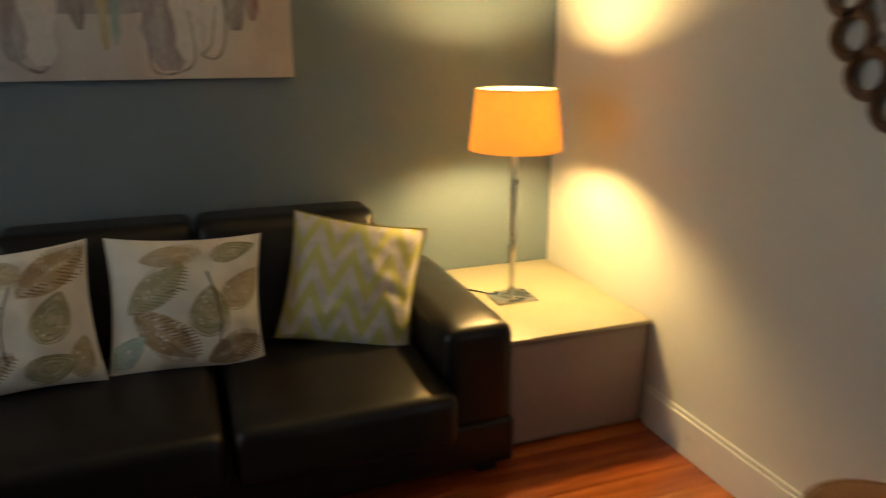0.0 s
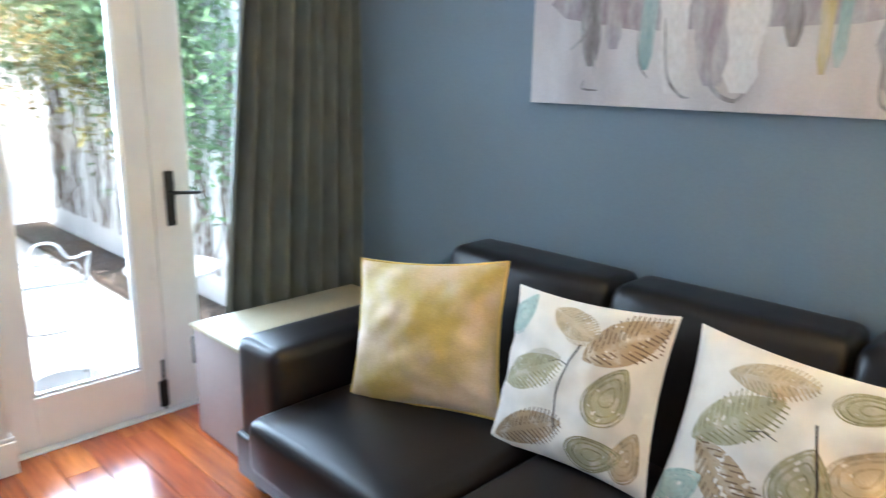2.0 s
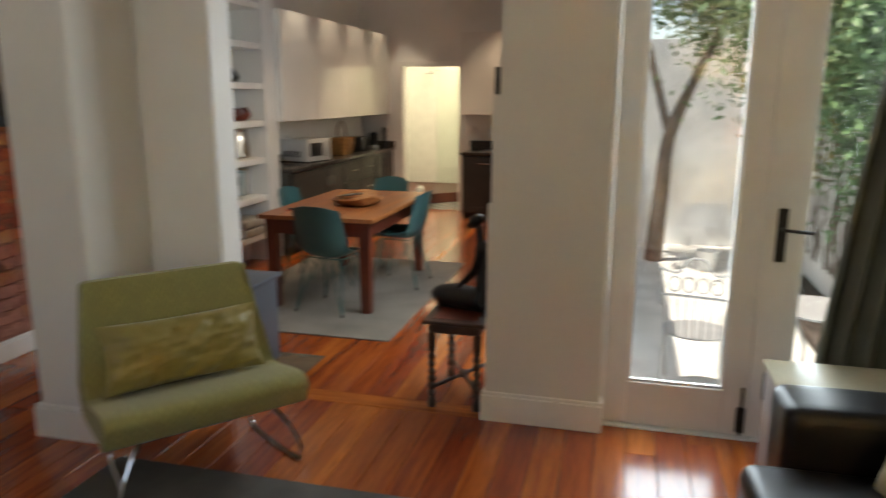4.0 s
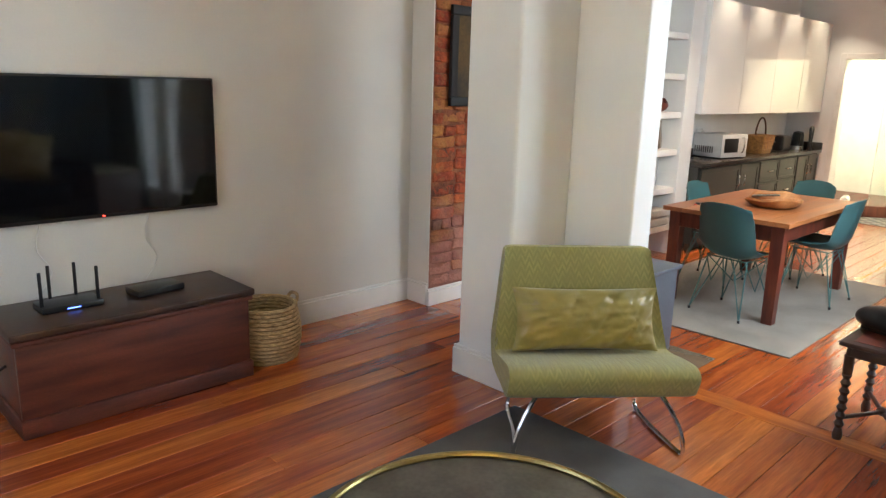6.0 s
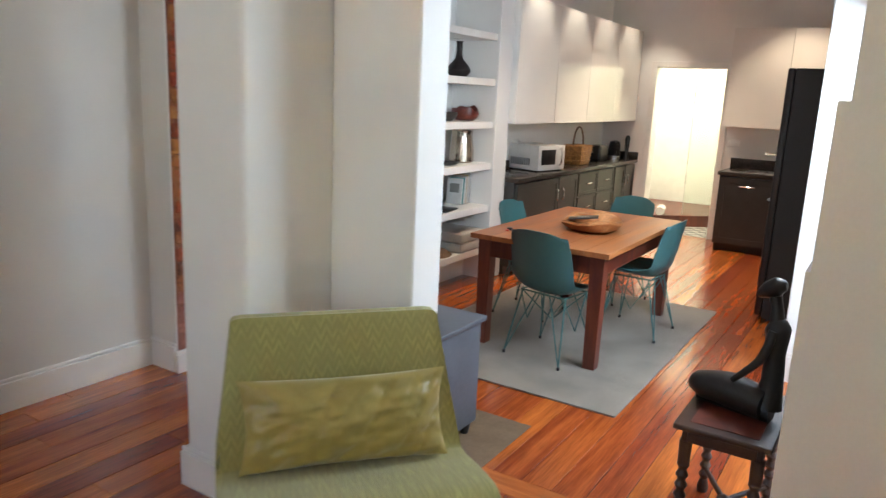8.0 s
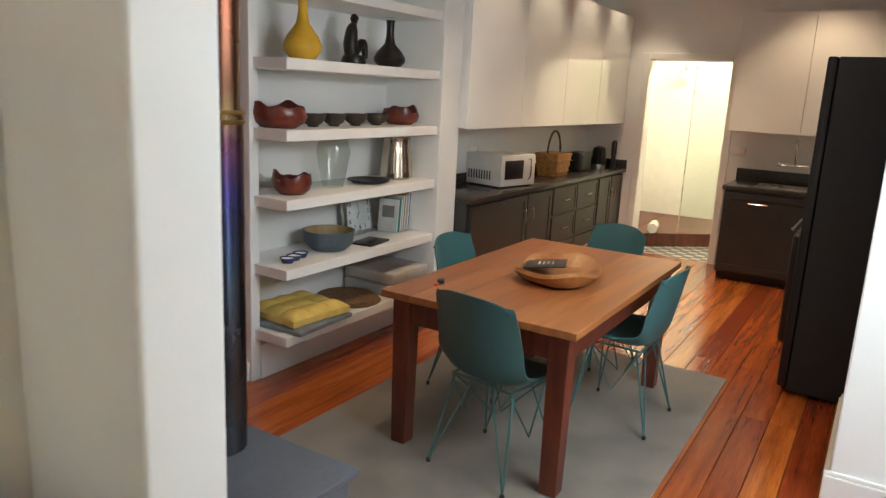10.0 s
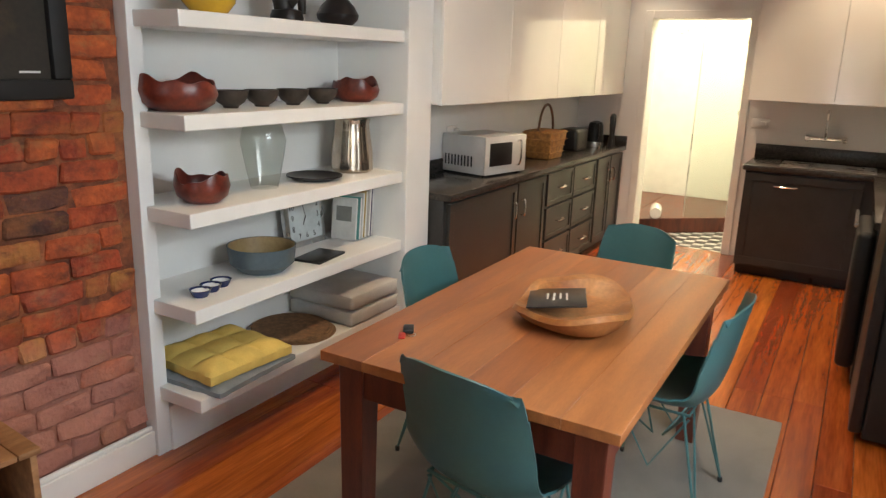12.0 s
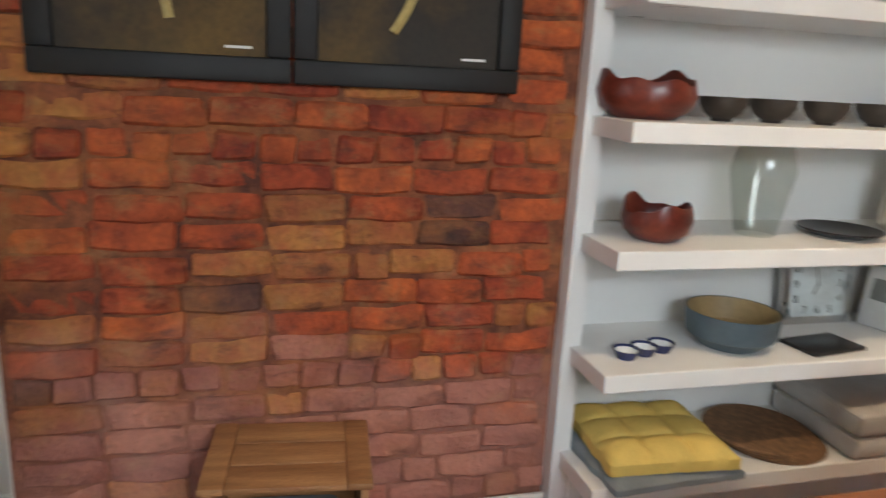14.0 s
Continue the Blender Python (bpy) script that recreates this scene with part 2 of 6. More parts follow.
DARKRUG = material("charcoal_rug", (0.10, 0.095, 0.09), 0.95, vary=0.2, scale=5, bump=0.5, bscale=260)
CURTAIN = material("olive_grey_curtain", (0.125, 0.135, 0.112), 0.9, vary=0.15, scale=6, bump=0.25, bscale=300, sheen=0.2)
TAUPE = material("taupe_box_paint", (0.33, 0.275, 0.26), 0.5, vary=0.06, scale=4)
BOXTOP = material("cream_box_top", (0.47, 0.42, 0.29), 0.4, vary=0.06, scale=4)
MUSTARD = material("mustard_satin", (0.47, 0.345, 0.07), 0.5, vary=0.2, scale=5, sheen=0.4, second=(0.62, 0.47, 0.33), bump=0.2, bscale=200)
LINEN = material("cream_linen", (0.76, 0.71, 0.63), 0.9, vary=0.07, scale=10, bump=0.3, bscale=350)
OLIVEGOLD = material("olive_gold_satin", (0.27, 0.215, 0.05), 0.34, vary=0.05, scale=5, sheen=0.3)
ZIG = chevron("chevron_cushion_cloth", (0.62, 0.55, 0.48), (0.56, 0.52, 0.17), 0.15, 0.075)
CHAIRCLOTH = chevron("olive_chevron_weave", (0.285, 0.265, 0.085), (0.245, 0.228, 0.071), 0.042, 0.022)
BRASS = material("aged_brass", (0.42, 0.33, 0.13), 0.3, 1.0, vary=0.15)
TRAY = material("dull_metal_tray", (0.13, 0.12, 0.10), 0.4, 0.6, vary=0.2)
SCREEN = material("tv_screen", (0.004, 0.004, 0.005), 0.06, vary=0.05)
SEAGRASS = material("woven_seagrass", (0.42, 0.30, 0.16), 0.85, vary=0.3, scale=25, stretch=(1, 1, 4), bump=0.8, bscale=60)
IRON = material("black_iron", (0.03, 0.028, 0.026), 0.45, 0.6, vary=0.2)
BRONZE = material("dark_bronze", (0.018, 0.014, 0.012), 0.4, 0.2, vary=0.2)
GLASS = clear("window_glass")
SHOWERGLASS = clear("shower_glass", (0.95, 0.98, 0.95))
VASEGLASS = clear("smoky_glass", (0.82, 0.84, 0.81))
MIRROR = material("mirror", (0.9, 0.9, 0.9), 0.02, 1.0, vary=0.0)
TAN = material("tan_leather", (0.36, 0.17, 0.06), 0.45, vary=0.15, scale=8, bump=0.2)
CARVED = material("carved_brown_wood", (0.12, 0.055, 0.025), 0.5, vary=0.3, scale=20, bump=0.3)
REDBOWL = material("red_carved_wood", (0.19, 0.035, 0.018), 0.3, vary=0.35, scale=9, second=(0.07, 0.012, 0.01))
DARKBOWL = material("dark_clay", (0.04, 0.03, 0.024), 0.45, vary=0.25, scale=15)
OLIVEWOOD = material("live_edge_bowl_wood", (0.42, 0.19, 0.065), 0.4, vary=0.3, scale=8, second=(0.27, 0.1, 0.03))
YELLOWGLAZE = material("mustard_glaze", (0.62, 0.36, 0.03), 0.15, vary=0.08)
BLACKGLAZE = material("matt_black_glaze", (0.015, 0.012, 0.012), 0.35, vary=0.15)
BRONZEGLASS = material("mirrored_bronze_glass", (0.5, 0.42, 0.34), 0.12, 0.9, vary=0.1)
BLUEBOWL = material("blue_grey_bowl", (0.075, 0.105, 0.125), 0.5, vary=0.12)
BAMBOO = material("bamboo_inside", (0.32, 0.22, 0.1), 0.5, vary=0.15, scale=12)
NAVY = material("navy_enamel", (0.02, 0.03, 0.10), 0.25, vary=0.1)
CHINA = material("white_china", (0.78, 0.78, 0.76), 0.2, vary=0.02)
PAPER = material("white_paper", (0.75, 0.74, 0.71), 0.7, vary=0.04)
YELLOWPAD = material("yellow_quilted_cotton", (0.68, 0.49, 0.13), 0.9, vary=0.12, scale=9, bump=0.3, bscale=200)
GREYPAD = material("grey_blue_cotton", (0.22, 0.25, 0.27), 0.9, vary=0.12, scale=9, bump=0.3, bscale=200)
GREYSEAT = material("grey_box_cushion", (0.5, 0.485, 0.465), 0.9, vary=0.08, scale=9, bump=0.3, bscale=250)
CORK = material("brown_cork", (0.2, 0.11, 0.055), 0.85, vary=0.25, scale=40)
TAN_WICKER = material("honey_wicker", (0.36, 0.17, 0.045), 0.6, vary=0.3, scale=30, bump=0.6, bscale=90)
SILVER = material("silver_microwave", (0.62, 0.62, 0.61), 0.35, 0.15, vary=0.05)
TILE = material("white_wall_tile", (0.80, 0.79, 0.76), 0.15, vary=0.03)
CHECKB = material("black_floor_tile", (0.02, 0.02, 0.02), 0.3)
PINE = material("raw_pine", (0.42, 0.21, 0.085), 0.6, vary=0.3, scale=3, stretch=(1, 8, 8), second=(0.25, 0.11, 0.04), bump=0.2)
CANVAS = material("pale_painted_canvas", (0.56, 0.53, 0.52), 0.8, vary=0.14, scale=3.5, stretch=(1.6, 1, 0.6), second=(0.42, 0.38, 0.37), bump=0.3, bscale=250)
PICTURE = material("dark_ochre_picture", (0.13, 0.075, 0.02), 0.75, vary=0.3, scale=3, second=(0.022, 0.015, 0.008))
FRAMEBLACK = material("black_picture_frame", (0.006, 0.0055, 0.005), 0.62, vary=0.2)
GOLDPAINT = material("pale_gold_paint", (0.5, 0.38, 0.14), 0.5, vary=0.2)
PAVING = material("pale_paving", (0.62, 0.60, 0.56), 0.85, vary=0.12, scale=3, bump=0.3)
GARDENWALL = material("whitewashed_wall", (0.85, 0.85, 0.83), 0.9, vary=0.12, scale=2, bump=0.4, bscale=20)
LEAF = material("green_leaves", (0.13, 0.22, 0.08), 0.5, vary=0.4, scale=3, second=(0.07, 0.14, 0.05))
LEAF_Y = material("yellowing_leaves", (0.26, 0.22, 0.06), 0.55, vary=0.4, scale=3)
BARK = material("grey_brown_bark", (0.14, 0.10, 0.075), 0.9, vary=0.3, scale=12, bump=0.6)
WHITEIRON = material("grey_weathered_iron", (0.30, 0.29, 0.28), 0.45, vary=0.08)
SOIL = material("dark_soil", (0.08, 0.055, 0.04), 0.95, vary=0.4, scale=20, bump=0.8)


# ---- mesh helpers ----
def bm_box(x0, y0, z0, x1, y1, z1, bevel=0.0, seg=2, bm=None, m=None):
    bm = bm or bmesh.new()
    r = bmesh.ops.create_cube(bm, size=1, matrix=Matrix.Translation(((x0 + x1) / 2, (y0 + y1) / 2, (z0 + z1) / 2)) @ Matrix.Diagonal((abs(x1 - x0), abs(y1 - y0), abs(z1 - z0), 1)))
    vs = r["verts"]
    if bevel:
        es = list({e for v in vs for e in v.link_edges})
        out = bmesh.ops.bevel(bm, geom=es, offset=bevel, segments=seg, profile=0.5, affect="EDGES", clamp_overlap=True)
        vs = list({v for f in out["faces"] for v in f.verts} | {v for v in vs if v.is_valid})
    if m:
        bmesh.ops.transform(bm, matrix=m, verts=vs)
    return bm


def bm_lathe(profile, seg=32, cx=0, cy=0, bm=None, sx=1.0, sy=1.0, wob=None, caps=True):
    """Surface of revolution round z from (radius, z) pairs."""
    bm = bm or bmesh.new()
    rings = []
    for k, (r, z) in enumerate(profile):
        ring = []
        for i in range(seg):
            a = 2 * math.pi * i / seg
            rr, zz = (r, z) if not wob else wob(r, z, a, k)
            ring.append(bm.verts.new((cx + rr * sx * math.cos(a), cy + rr * sy * math.sin(a), zz)))
        rings.append(ring)
    for a, b in zip(rings, rings[1:]):
        for i in range(seg):
            j = (i + 1) % seg
            try:
                bm.faces.new((a[i], a[j], b[j], b[i]))
            except ValueError:
                pass
    for ring, flip in ((rings[0], True), (rings[-1], False)):
        if caps and profile[0 if flip else -1][0] > 1e-4:
            bm.faces.new(ring[::-1] if flip else ring)
    bmesh.ops.remove_doubles(bm, verts=bm.verts, dist=1e-5)
    bmesh.ops.recalc_face_normals(bm, faces=bm.faces)
    return bm


def bm_tube(points, r=0.01, seg=8, closed=False, bm=None, radii=None):
    """Round bar along points."""
    bm = bm or bmesh.new()
    pts = [Vector(p) for p in points]
    n = len(pts)
    rings, up = [], None
    for i, p in enumerate(pts):
        a, b = (pts[i - 1], pts[(i + 1) % n]) if closed else (pts[max(0, i - 1)], pts[min(n - 1, i + 1)])
        t = (b - a).normalized()
        if up is None:
            up = Vector((0, 0, 1)) if abs(t.z) < 0.9 else Vector((1, 0, 0))
        s = t.cross(up).normalized()
        up = s.cross(t).normalized()
        rr = radii[i] if radii else r
        rings.append([bm.verts.new(p + rr * (math.cos(q) * s + math.sin(q) * up)) for q in (2 * math.pi * k / seg for k in range(seg))])
    pairs = list(zip(rings, rings[1:])) + ([(rings[-1], rings[0])] if closed else [])
    for a, b in pairs:
        for k in range(seg):
            bm.faces.new((a[k], a[(k + 1) % seg], b[(k + 1) % seg], b[k]))
    if not closed:
        bm.faces.new(rings[0][::-1])
        bm.faces.new(rings[-1])
    return bm


def smooth_path(points, n=8, closed=False):
    """Catmull-Rom through points."""
    pts = [Vector(p) for p in points]
    out, m = [], len(points)
    for i in range(m if closed else m - 1):
        p0, p1, p2, p3 = (pts[k % m] if closed else pts[max(0, min(m - 1, k))] for k in (i - 1, i, i + 1, i + 2))
        for k in range(n):
            t = k / n
            out.append(0.5 * (2 * p1 + (p2 - p0) * t + (2 * p0 - 5 * p1 + 4 * p2 - p3) * t * t + (3 * p1 - p0 - 3 * p2 + p3) * t ** 3))
    return out if closed else out + [pts[-1]]


def done(name, bm, mat, smooth=False):
    me = bpy.data.meshes.new(name)
    bm.to_mesh(me)
    bm.free()
    me.materials.append(mat)
    if smooth:
        me.shade_smooth()
        me.set_sharp_from_angle(angle=radians(40))
    return me


def part(name, bm, mat, parent=None, label="", smooth=True, at=None):
    ob = new(name, done(name, bm, mat, smooth))
    if parent:
        ob.parent = parent
    if at:
        ob.matrix_local = at
    if label:
        tagged(ob, label)
    return ob


def thing(name, label, category, at=None, group="", kind=""):
    ob = new(name)
    ob.empty_display_size = 0.1
    if at:
        ob.matrix_basis = at
    return tagged(ob, label, category, group, kind)


def single(name, bm, mat, label, category, at=None, group="", kind="", smooth=True):
    return tagged(part(name, bm, mat, None, "", smooth, at), label, category, group, kind)


def setting(name, bm, mat, label="", category="wall"):
    return tagged(part(name, bm, mat, None, "", False), label, category, "", "structure")


def thicken(bm, t):
    """Gives an open sheet a thickness along its vertex normals."""
    bm.normal_update()
    old = list(bm.verts)
    faces = list(bm.faces)
    twin = {v: bm.verts.new(v.co - v.normal * t) for v in old}
    edges = [e for e in bm.edges if len(e.link_faces) == 1]
    for f in faces:
        bm.faces.new([twin[v] for v in reversed(f.verts)])
    for e in edges:
        a, b = e.verts
        bm.faces.new((a, b, twin[b], twin[a]))
    bmesh.ops.recalc_face_normals(bm, faces=bm.faces)
    return bm


# ---- structure ----
H = 3.1
setting("ground", bm_box(-300, -300, -0.7, 300, 300, -0.35), PAVING, "pale paved ground outside the house", "ground")
setting("floor", bm_box(-8.98, -2.4, -0.05, 2.5, 1.3, -0.012, bm=bm_box(-2.4, 1.3, -0.05, 2.5, 3.5, -0.012)), GAP, "dark gaps under varnished pine floorboards", "floor")
setting("ceiling", bm_box(-9.1, -2.6, H, 2.6, 1.4, H + 0.15, bm=bm_box(-2.42, 1.4, H, 2.6, 3.8, H + 0.15)), CEIL, "plain white plaster ceiling", "ceiling")
setting("wall_north", bm_box(-2.42, 3.42, -0.05, 2.4, 3.65, H), BLUE, "grey-blue painted wall behind the sofa")
setting("wall_east", bm_box(2.23, 0.5, -0.05, 2.45, 3.42, H), CREAM, "cream painted wall lit by the table lamp")
# unseen end of the east wall, with an opening for the added window
bm = bm_box(2.23, -2.4, -0.05, 2.45, -1.4, H)
bm_box(2.23, -1.4, -0.05, 2.45, 0.5, 0.8, bm=bm)
bm_box(2.23, -1.4, 2.4, 2.45, 0.5, H, bm=bm)
setting("wall_east_street", bm, CREAM, "cream painted unseen wall round the added window")
setting("wall_south_tv", bm_box(-2.21, -2.5, -0.05, 2.23, -2.25, H), CREAM, "warm white wall behind the television")
setting("wall_south_brick", bm_box(-3.86, -2.5, -0.05, -2.21, -2.0415, H), MORTAR, "exposed brick wall with crumbling mortar")
bm = bm_box(-5.28, -2.5, -0.05, -3.86, -2.17, H)
bm_box(-3.9, -2.17, -0.05, -3.835, -1.975, H, 0.004, bm=bm)
setting("wall_shelf_recess", bm, WHITE, "white plastered recess behind floating shelves")
setting("wall_nib", bm_box(-5.52, -2.5, -0.05, -5.28, -1.71, H, 0.006), WHITE, "white wall nib between shelves and kitchen")
setting("wall_shelf_plinth", bm_box(-5.28, -2.17, -0.05, -3.9, -1.965, 0.2, 0.004), WHITE, "white plinth below the floating shelves")
setting("wall_kitchen_south", bm_box(-9.2, -2.5, -0.05, -5.52, -2.08, H), WHITE, "white painted kitchen wall")
bm = bm_box(-9.13, -2.08, -0.05, -8.93, -1.43, H)
bm_box(-9.13, -1.43, 2.07, -8.93, -0.6, H, bm=bm)
bm_box(-9.13, -0.6, -0.05, -8.93, 1.4, H, bm=bm)
setting("wall_west_kitchen", bm, WHITE, "white kitchen end wall with doorway")
setting("wall_north_kitchen", bm_box(-8.93, 1.15, -0.05, -5.35, 1.4, H), WHITE, "white wall behind the kitchen units")
setting("wall_north_nib", bm_box(-5.35, 0.86, -0.05, -4.38, 1.4, H, 0.008), WHITE, "white projecting wall lit by daylight")
bm = bm_box(-4.38, 1.25, 2.35, -2.6, 1.4, H)
setting("wall_north_dining", bm, WHITE, "white wall over the glazed dining door")
setting("wall_brick_return", bm_box(-2.21, -2.25, -0.05, -2.202, -2.03, H), CREAM, "white plastered return beside the brick")
# stepped pier between the rooms, and the wall round the garden door
bm = bmesh.new()
outline = ((1.68, -0.4), (1.1, -0.4), (1.1, 1.14), (1.115, 1.14), (1.115, 1.67), (1.15, 1.67), (1.15, H), (1.68, H))
near, far = [[bm.verts.new((x, y, z)) for y, z in outline] for x in (-2.2, -2.62)]
bm.faces.new(near)
bm.faces.new(far[::-1])
for k in range(8):
    bm.faces.new((near[k - 1], near[k], far[k], far[k - 1]))
bmesh.ops.recalc_face_normals(bm, faces=bm.faces)
setting("wall_pier", bm, CREAM, "cream plastered pier with a stepped edge")
bm = bm_box(-2.42, 1.68, 2.45, -2.2, 3.42, H)
bm_box(-2.42, 3.3, -0.05, -2.3, 3.42, 2.45, bm=bm)
setting("wall_west_living", bm, CREAM, "cream wall over the garden doors")
# chimney-like column between living and dining rooms
bm = bm_box(-2.13, -1.0, -0.05, -1.47, -0.64, H, 0.02, 3)
bm_box(-2.13, -0.64, -0.05, -1.93, -0.22, H, 0.012, 3, bm=bm)
setting("wall_column", bm, WHITE, "white plastered column with rounded corners")


def skirting(pts, h=0.17, t=0.022, label="moulded white skirting board"):
    """Board with a rounded top along straight runs; each run is (x0, y0, x1, y1, nx, ny)."""
    bm = bmesh.new()
    for x0, y0, x1, y1, nx, ny in pts:
        bm_box(min(x0, x1) + min(0, nx * t), min(y0, y1) + min(0, ny * t), 0, max(x0, x1) + max(0, nx * t), max(y0, y1) + max(0, ny * t), h - 0.02, 0.003, bm=bm)
        s = t * 0.6
        bm_box(min(x0, x1) + min(0, nx * s), min(y0, y1) + min(0, ny * s), h - 0.02, max(x0, x1) + max(0, nx * s), max(y0, y1) + max(0, ny * s), h, 0.005, bm=bm)
    setting("baseboard", bm, TRIM, label, "baseboard")


skirting([(-2.18, -2.25, 2.23, -2.25, 0, 1), (-2.202, -2.25, -2.202, -2.03, 1, 0)])
skirting([(-3.835, -2.02, -2.18, -2.02, 0, 1)], 0.13, 0.028)
skirting([(2.23, -2.22, 2.23, 2.44, -1, 0)], 0.19)
skirting([(-2.2, 1.08, -2.2, 1.7, 1, 0), (-2.62, 1.1, -2.2, 1.1, 0, -1), (-2.3, 1.68, -2.2, 1.68, 0, 1)], 0.16)
skirting([(-1.47, -1.02, -1.47, -0.62, 1, 0), (-1.91, -0.64, -1.47, -0.64, 0, 1), (-2.13, -1.0, -1.47, -1.0, 0, -1), (-1.93, -0.62, -1.93, -0.2, 1, 0), (-2.13, -0.22, -1.93, -0.22, 0, 1)], 0.17)
skirting([(-5.35, 0.86, -4.4, 0.86, 0, -1), (-4.38, 0.84, -4.38, 1.25, 1, 0)], 0.18)


# ---- garden doors ----
def door_leaf(name, y0, y1, label, stile=0.115, bottom=0.24, top=2.42, x=-2.36, handle_side=1):
    d = thing(name, label, "door", kind="structure")
    for a, b in ((y0, y0 + stile), (y1 - stile, y1)):
        part("stile", bm_box(x, a, 0.01, x + 0.045, b, top, 0.005), TRIM, d, smooth=False)
    part("rail", bm_box(x, y0 + stile, 0.01, x + 0.045, y1 - stile, bottom, 0.005), TRIM, d, smooth=False)
    part("rail", bm_box(x, y0 + stile, top - 0.12, x + 0.045, y1 - stile, top, 0.005), TRIM, d, smooth=False)
    bm = bmesh.new()
    for a, b, c, e in ((y0 + stile, bottom, y0 + stile + 0.014, top - 0.12), (y1 - stile - 0.014, bottom, y1 - stile, top - 0.12),
                       (y0 + stile, bottom, y1 - stile, bottom + 0.014)):
        bm_box(x + 0.012, a, b, x + 0.035, c, e, 0.003, bm=bm)
    part("glazing_bead", bm, TRIM, d, smooth=False)
    g = part("pane", bm_box(x + 0.02, y0 + stile, bottom, x + 0.026, y1 - stile, top - 0.12), GLASS, d, "clear glass pane", smooth=False)
    g.visible_shadow = False
    return d


leaf = door_leaf("door_1", 1.70, 2.39, "white glazed garden door, closed")
door_leaf("door_2", 2.3915, 3.298, "white glazed garden door half behind the curtain", 0.17)
h = part("handle_plate", bm_box(-2.314, 2.445, 0.905, -2.302, 2.49, 1.16, 0.006), IRON, leaf, "dark iron handle plate")
part("lever", bm_tube(smooth_path([(-2.305, 2.467, 1.065), (-2.265, 2.467, 1.065), (-2.25, 2.49, 1.065), (-2.25, 2.59, 1.058)]), 0.008), IRON, h)
b = part("bolt", bm_box(-2.315, 2.345, 0.03, -2.298, 2.385, 0.16, 0.004), IRON, leaf, "dark iron floor bolt")
part("bolt_rod", bm_tube([(-2.295, 2.365, 0.02), (-2.295, 2.365, 0.27)], 0.007), IRON, b)
bm = bm_box(-2.4, 1.68, 2.43, -2.27, 3.3, 2.47, 0.004)
bm_box(-2.4, 1.68, 0, -2.3, 1.698, 2.45, 0.003, bm=bm)
bm_box(-2.42, 1.68, -0.02, -2.28, 3.3, 0.008, 0.003, bm=bm)
setting("door_frame", bm, TRIM, "white painted door frame and threshold", "door frame")
# glazed door of the dining room onto the same patio
d = thing("door_3", "white glazed door from the dining room to the patio", "door", kind="structure")
for a, b in ((-4.38, -4.28), (-3.55, -3.43), (-2.72, -2.62)):
    part("stile", bm_box(a, 1.3, 0, b, 1.35, 2.35, 0.005), TRIM, d, smooth=False)
for a, b in ((-4.28, -3.55), (-3.43, -2.72)):
    part("rail", bm_box(a, 1.3, 0, b, 1.35, 0.22, 0.005), TRIM, d, smooth=False)
    part("rail", bm_box(a, 1.3, 2.24, b, 1.35, 2.35, 0.005), TRIM, d, smooth=False)
    part("pane", bm_box(a, 1.32, 0.22, b, 1.326, 2.24), GLASS, d, smooth=False).visible_shadow = False
# window added in the unseen part of the east wall, behind the fill lamp
w = thing("window_1", "white sash window added in the unseen east wall", "window", kind="structure")
for a, b, c, e in ((-1.4, 0.8, -1.33, 2.4), (0.43, 0.8, 0.5, 2.4), (-1.33, 0.8, 0.43, 0.87), (-1.33, 2.33, 0.43, 2.4), (-1.33, 1.57, 0.43, 1.63), (-0.48, 0.87, -0.42, 2.33)):
    part("window_frame", bm_box(2.27, a, b, 2.33, c, e, 0.005), TRIM, w, smooth=False)
part("pane", bm_box(2.3, -1.33, 0.87, 2.306, 0.43, 2.33), GLASS, w, smooth=False).visible_shadow = False

# doorway casing and shower room
bm = bm_box(-8.93, -1.5, 0, -8.905, -1.43, 2.14, 0.005)
bm_box(-8.93, -0.6, 0, -8.905, -0.53, 2.14, 0.005, bm=bm)
bm_box(-8.93, -1.43, 2.07, -8.905, -0.6, 2.14, 0.005, bm=bm)
setting("door_casing", bm, TRIM, "white casing of the shower room doorway", "door frame")
bm = bm_box(-11.2, -2.6, -0.1, -11.0, 0.4, 2.8)
bm_box(-11.0, -2.6, -0.1, -9.13, -2.4, 2.8, bm=bm)
bm_box(-11.0, 0.1, -0.1, -9.13, 0.3, 2.8, bm=bm)
setting("wall_shower_room", bm, TILE, "white tiled shower room walls")
setting("ceiling_shower_room", bm_box(-11.2, -2.6, 2.8, -9.13, 0.4, 2.9), CEIL, "white shower room ceiling", "ceiling")
setting("floor_shower_room", bm_box(-11.0, -2.4, -0.1, -8.93, 0.1, -0.006), CHINA, "white mosaic floor of the shower room", "floor")
bm = bm_box(-11.0, -2.4, 0, -9.16, -1.6, 0.15, 0.006)
step = bm_box(-11.0, -1.598, 0, -9.16, -0.62, 0.15)
for v in step.verts:
    if v.co.x > -10 and v.co.y > -1:
        v.co.x = -10.0
bmesh.ops.bevel(step, geom=step.edges[:], offset=0.006, segments=2, affect="EDGES")
setting("shower_step", step, REDWOOD, "dark timber shower platform with a slanting edge", "step")
setting("shower_step_back", bm, REDWOOD, "dark timber shower platform", "step")
s = thing("shower_screen", "frameless glass shower screen on a timber step", "shower screen")
part("pane", bm_box(0, -0.005, 0.15, 0.52, 0.005, 2.05), SHOWERGLASS, s, at=pose(-9.66, -1.12, 0, 0, 0, 130)).visible_shadow = False
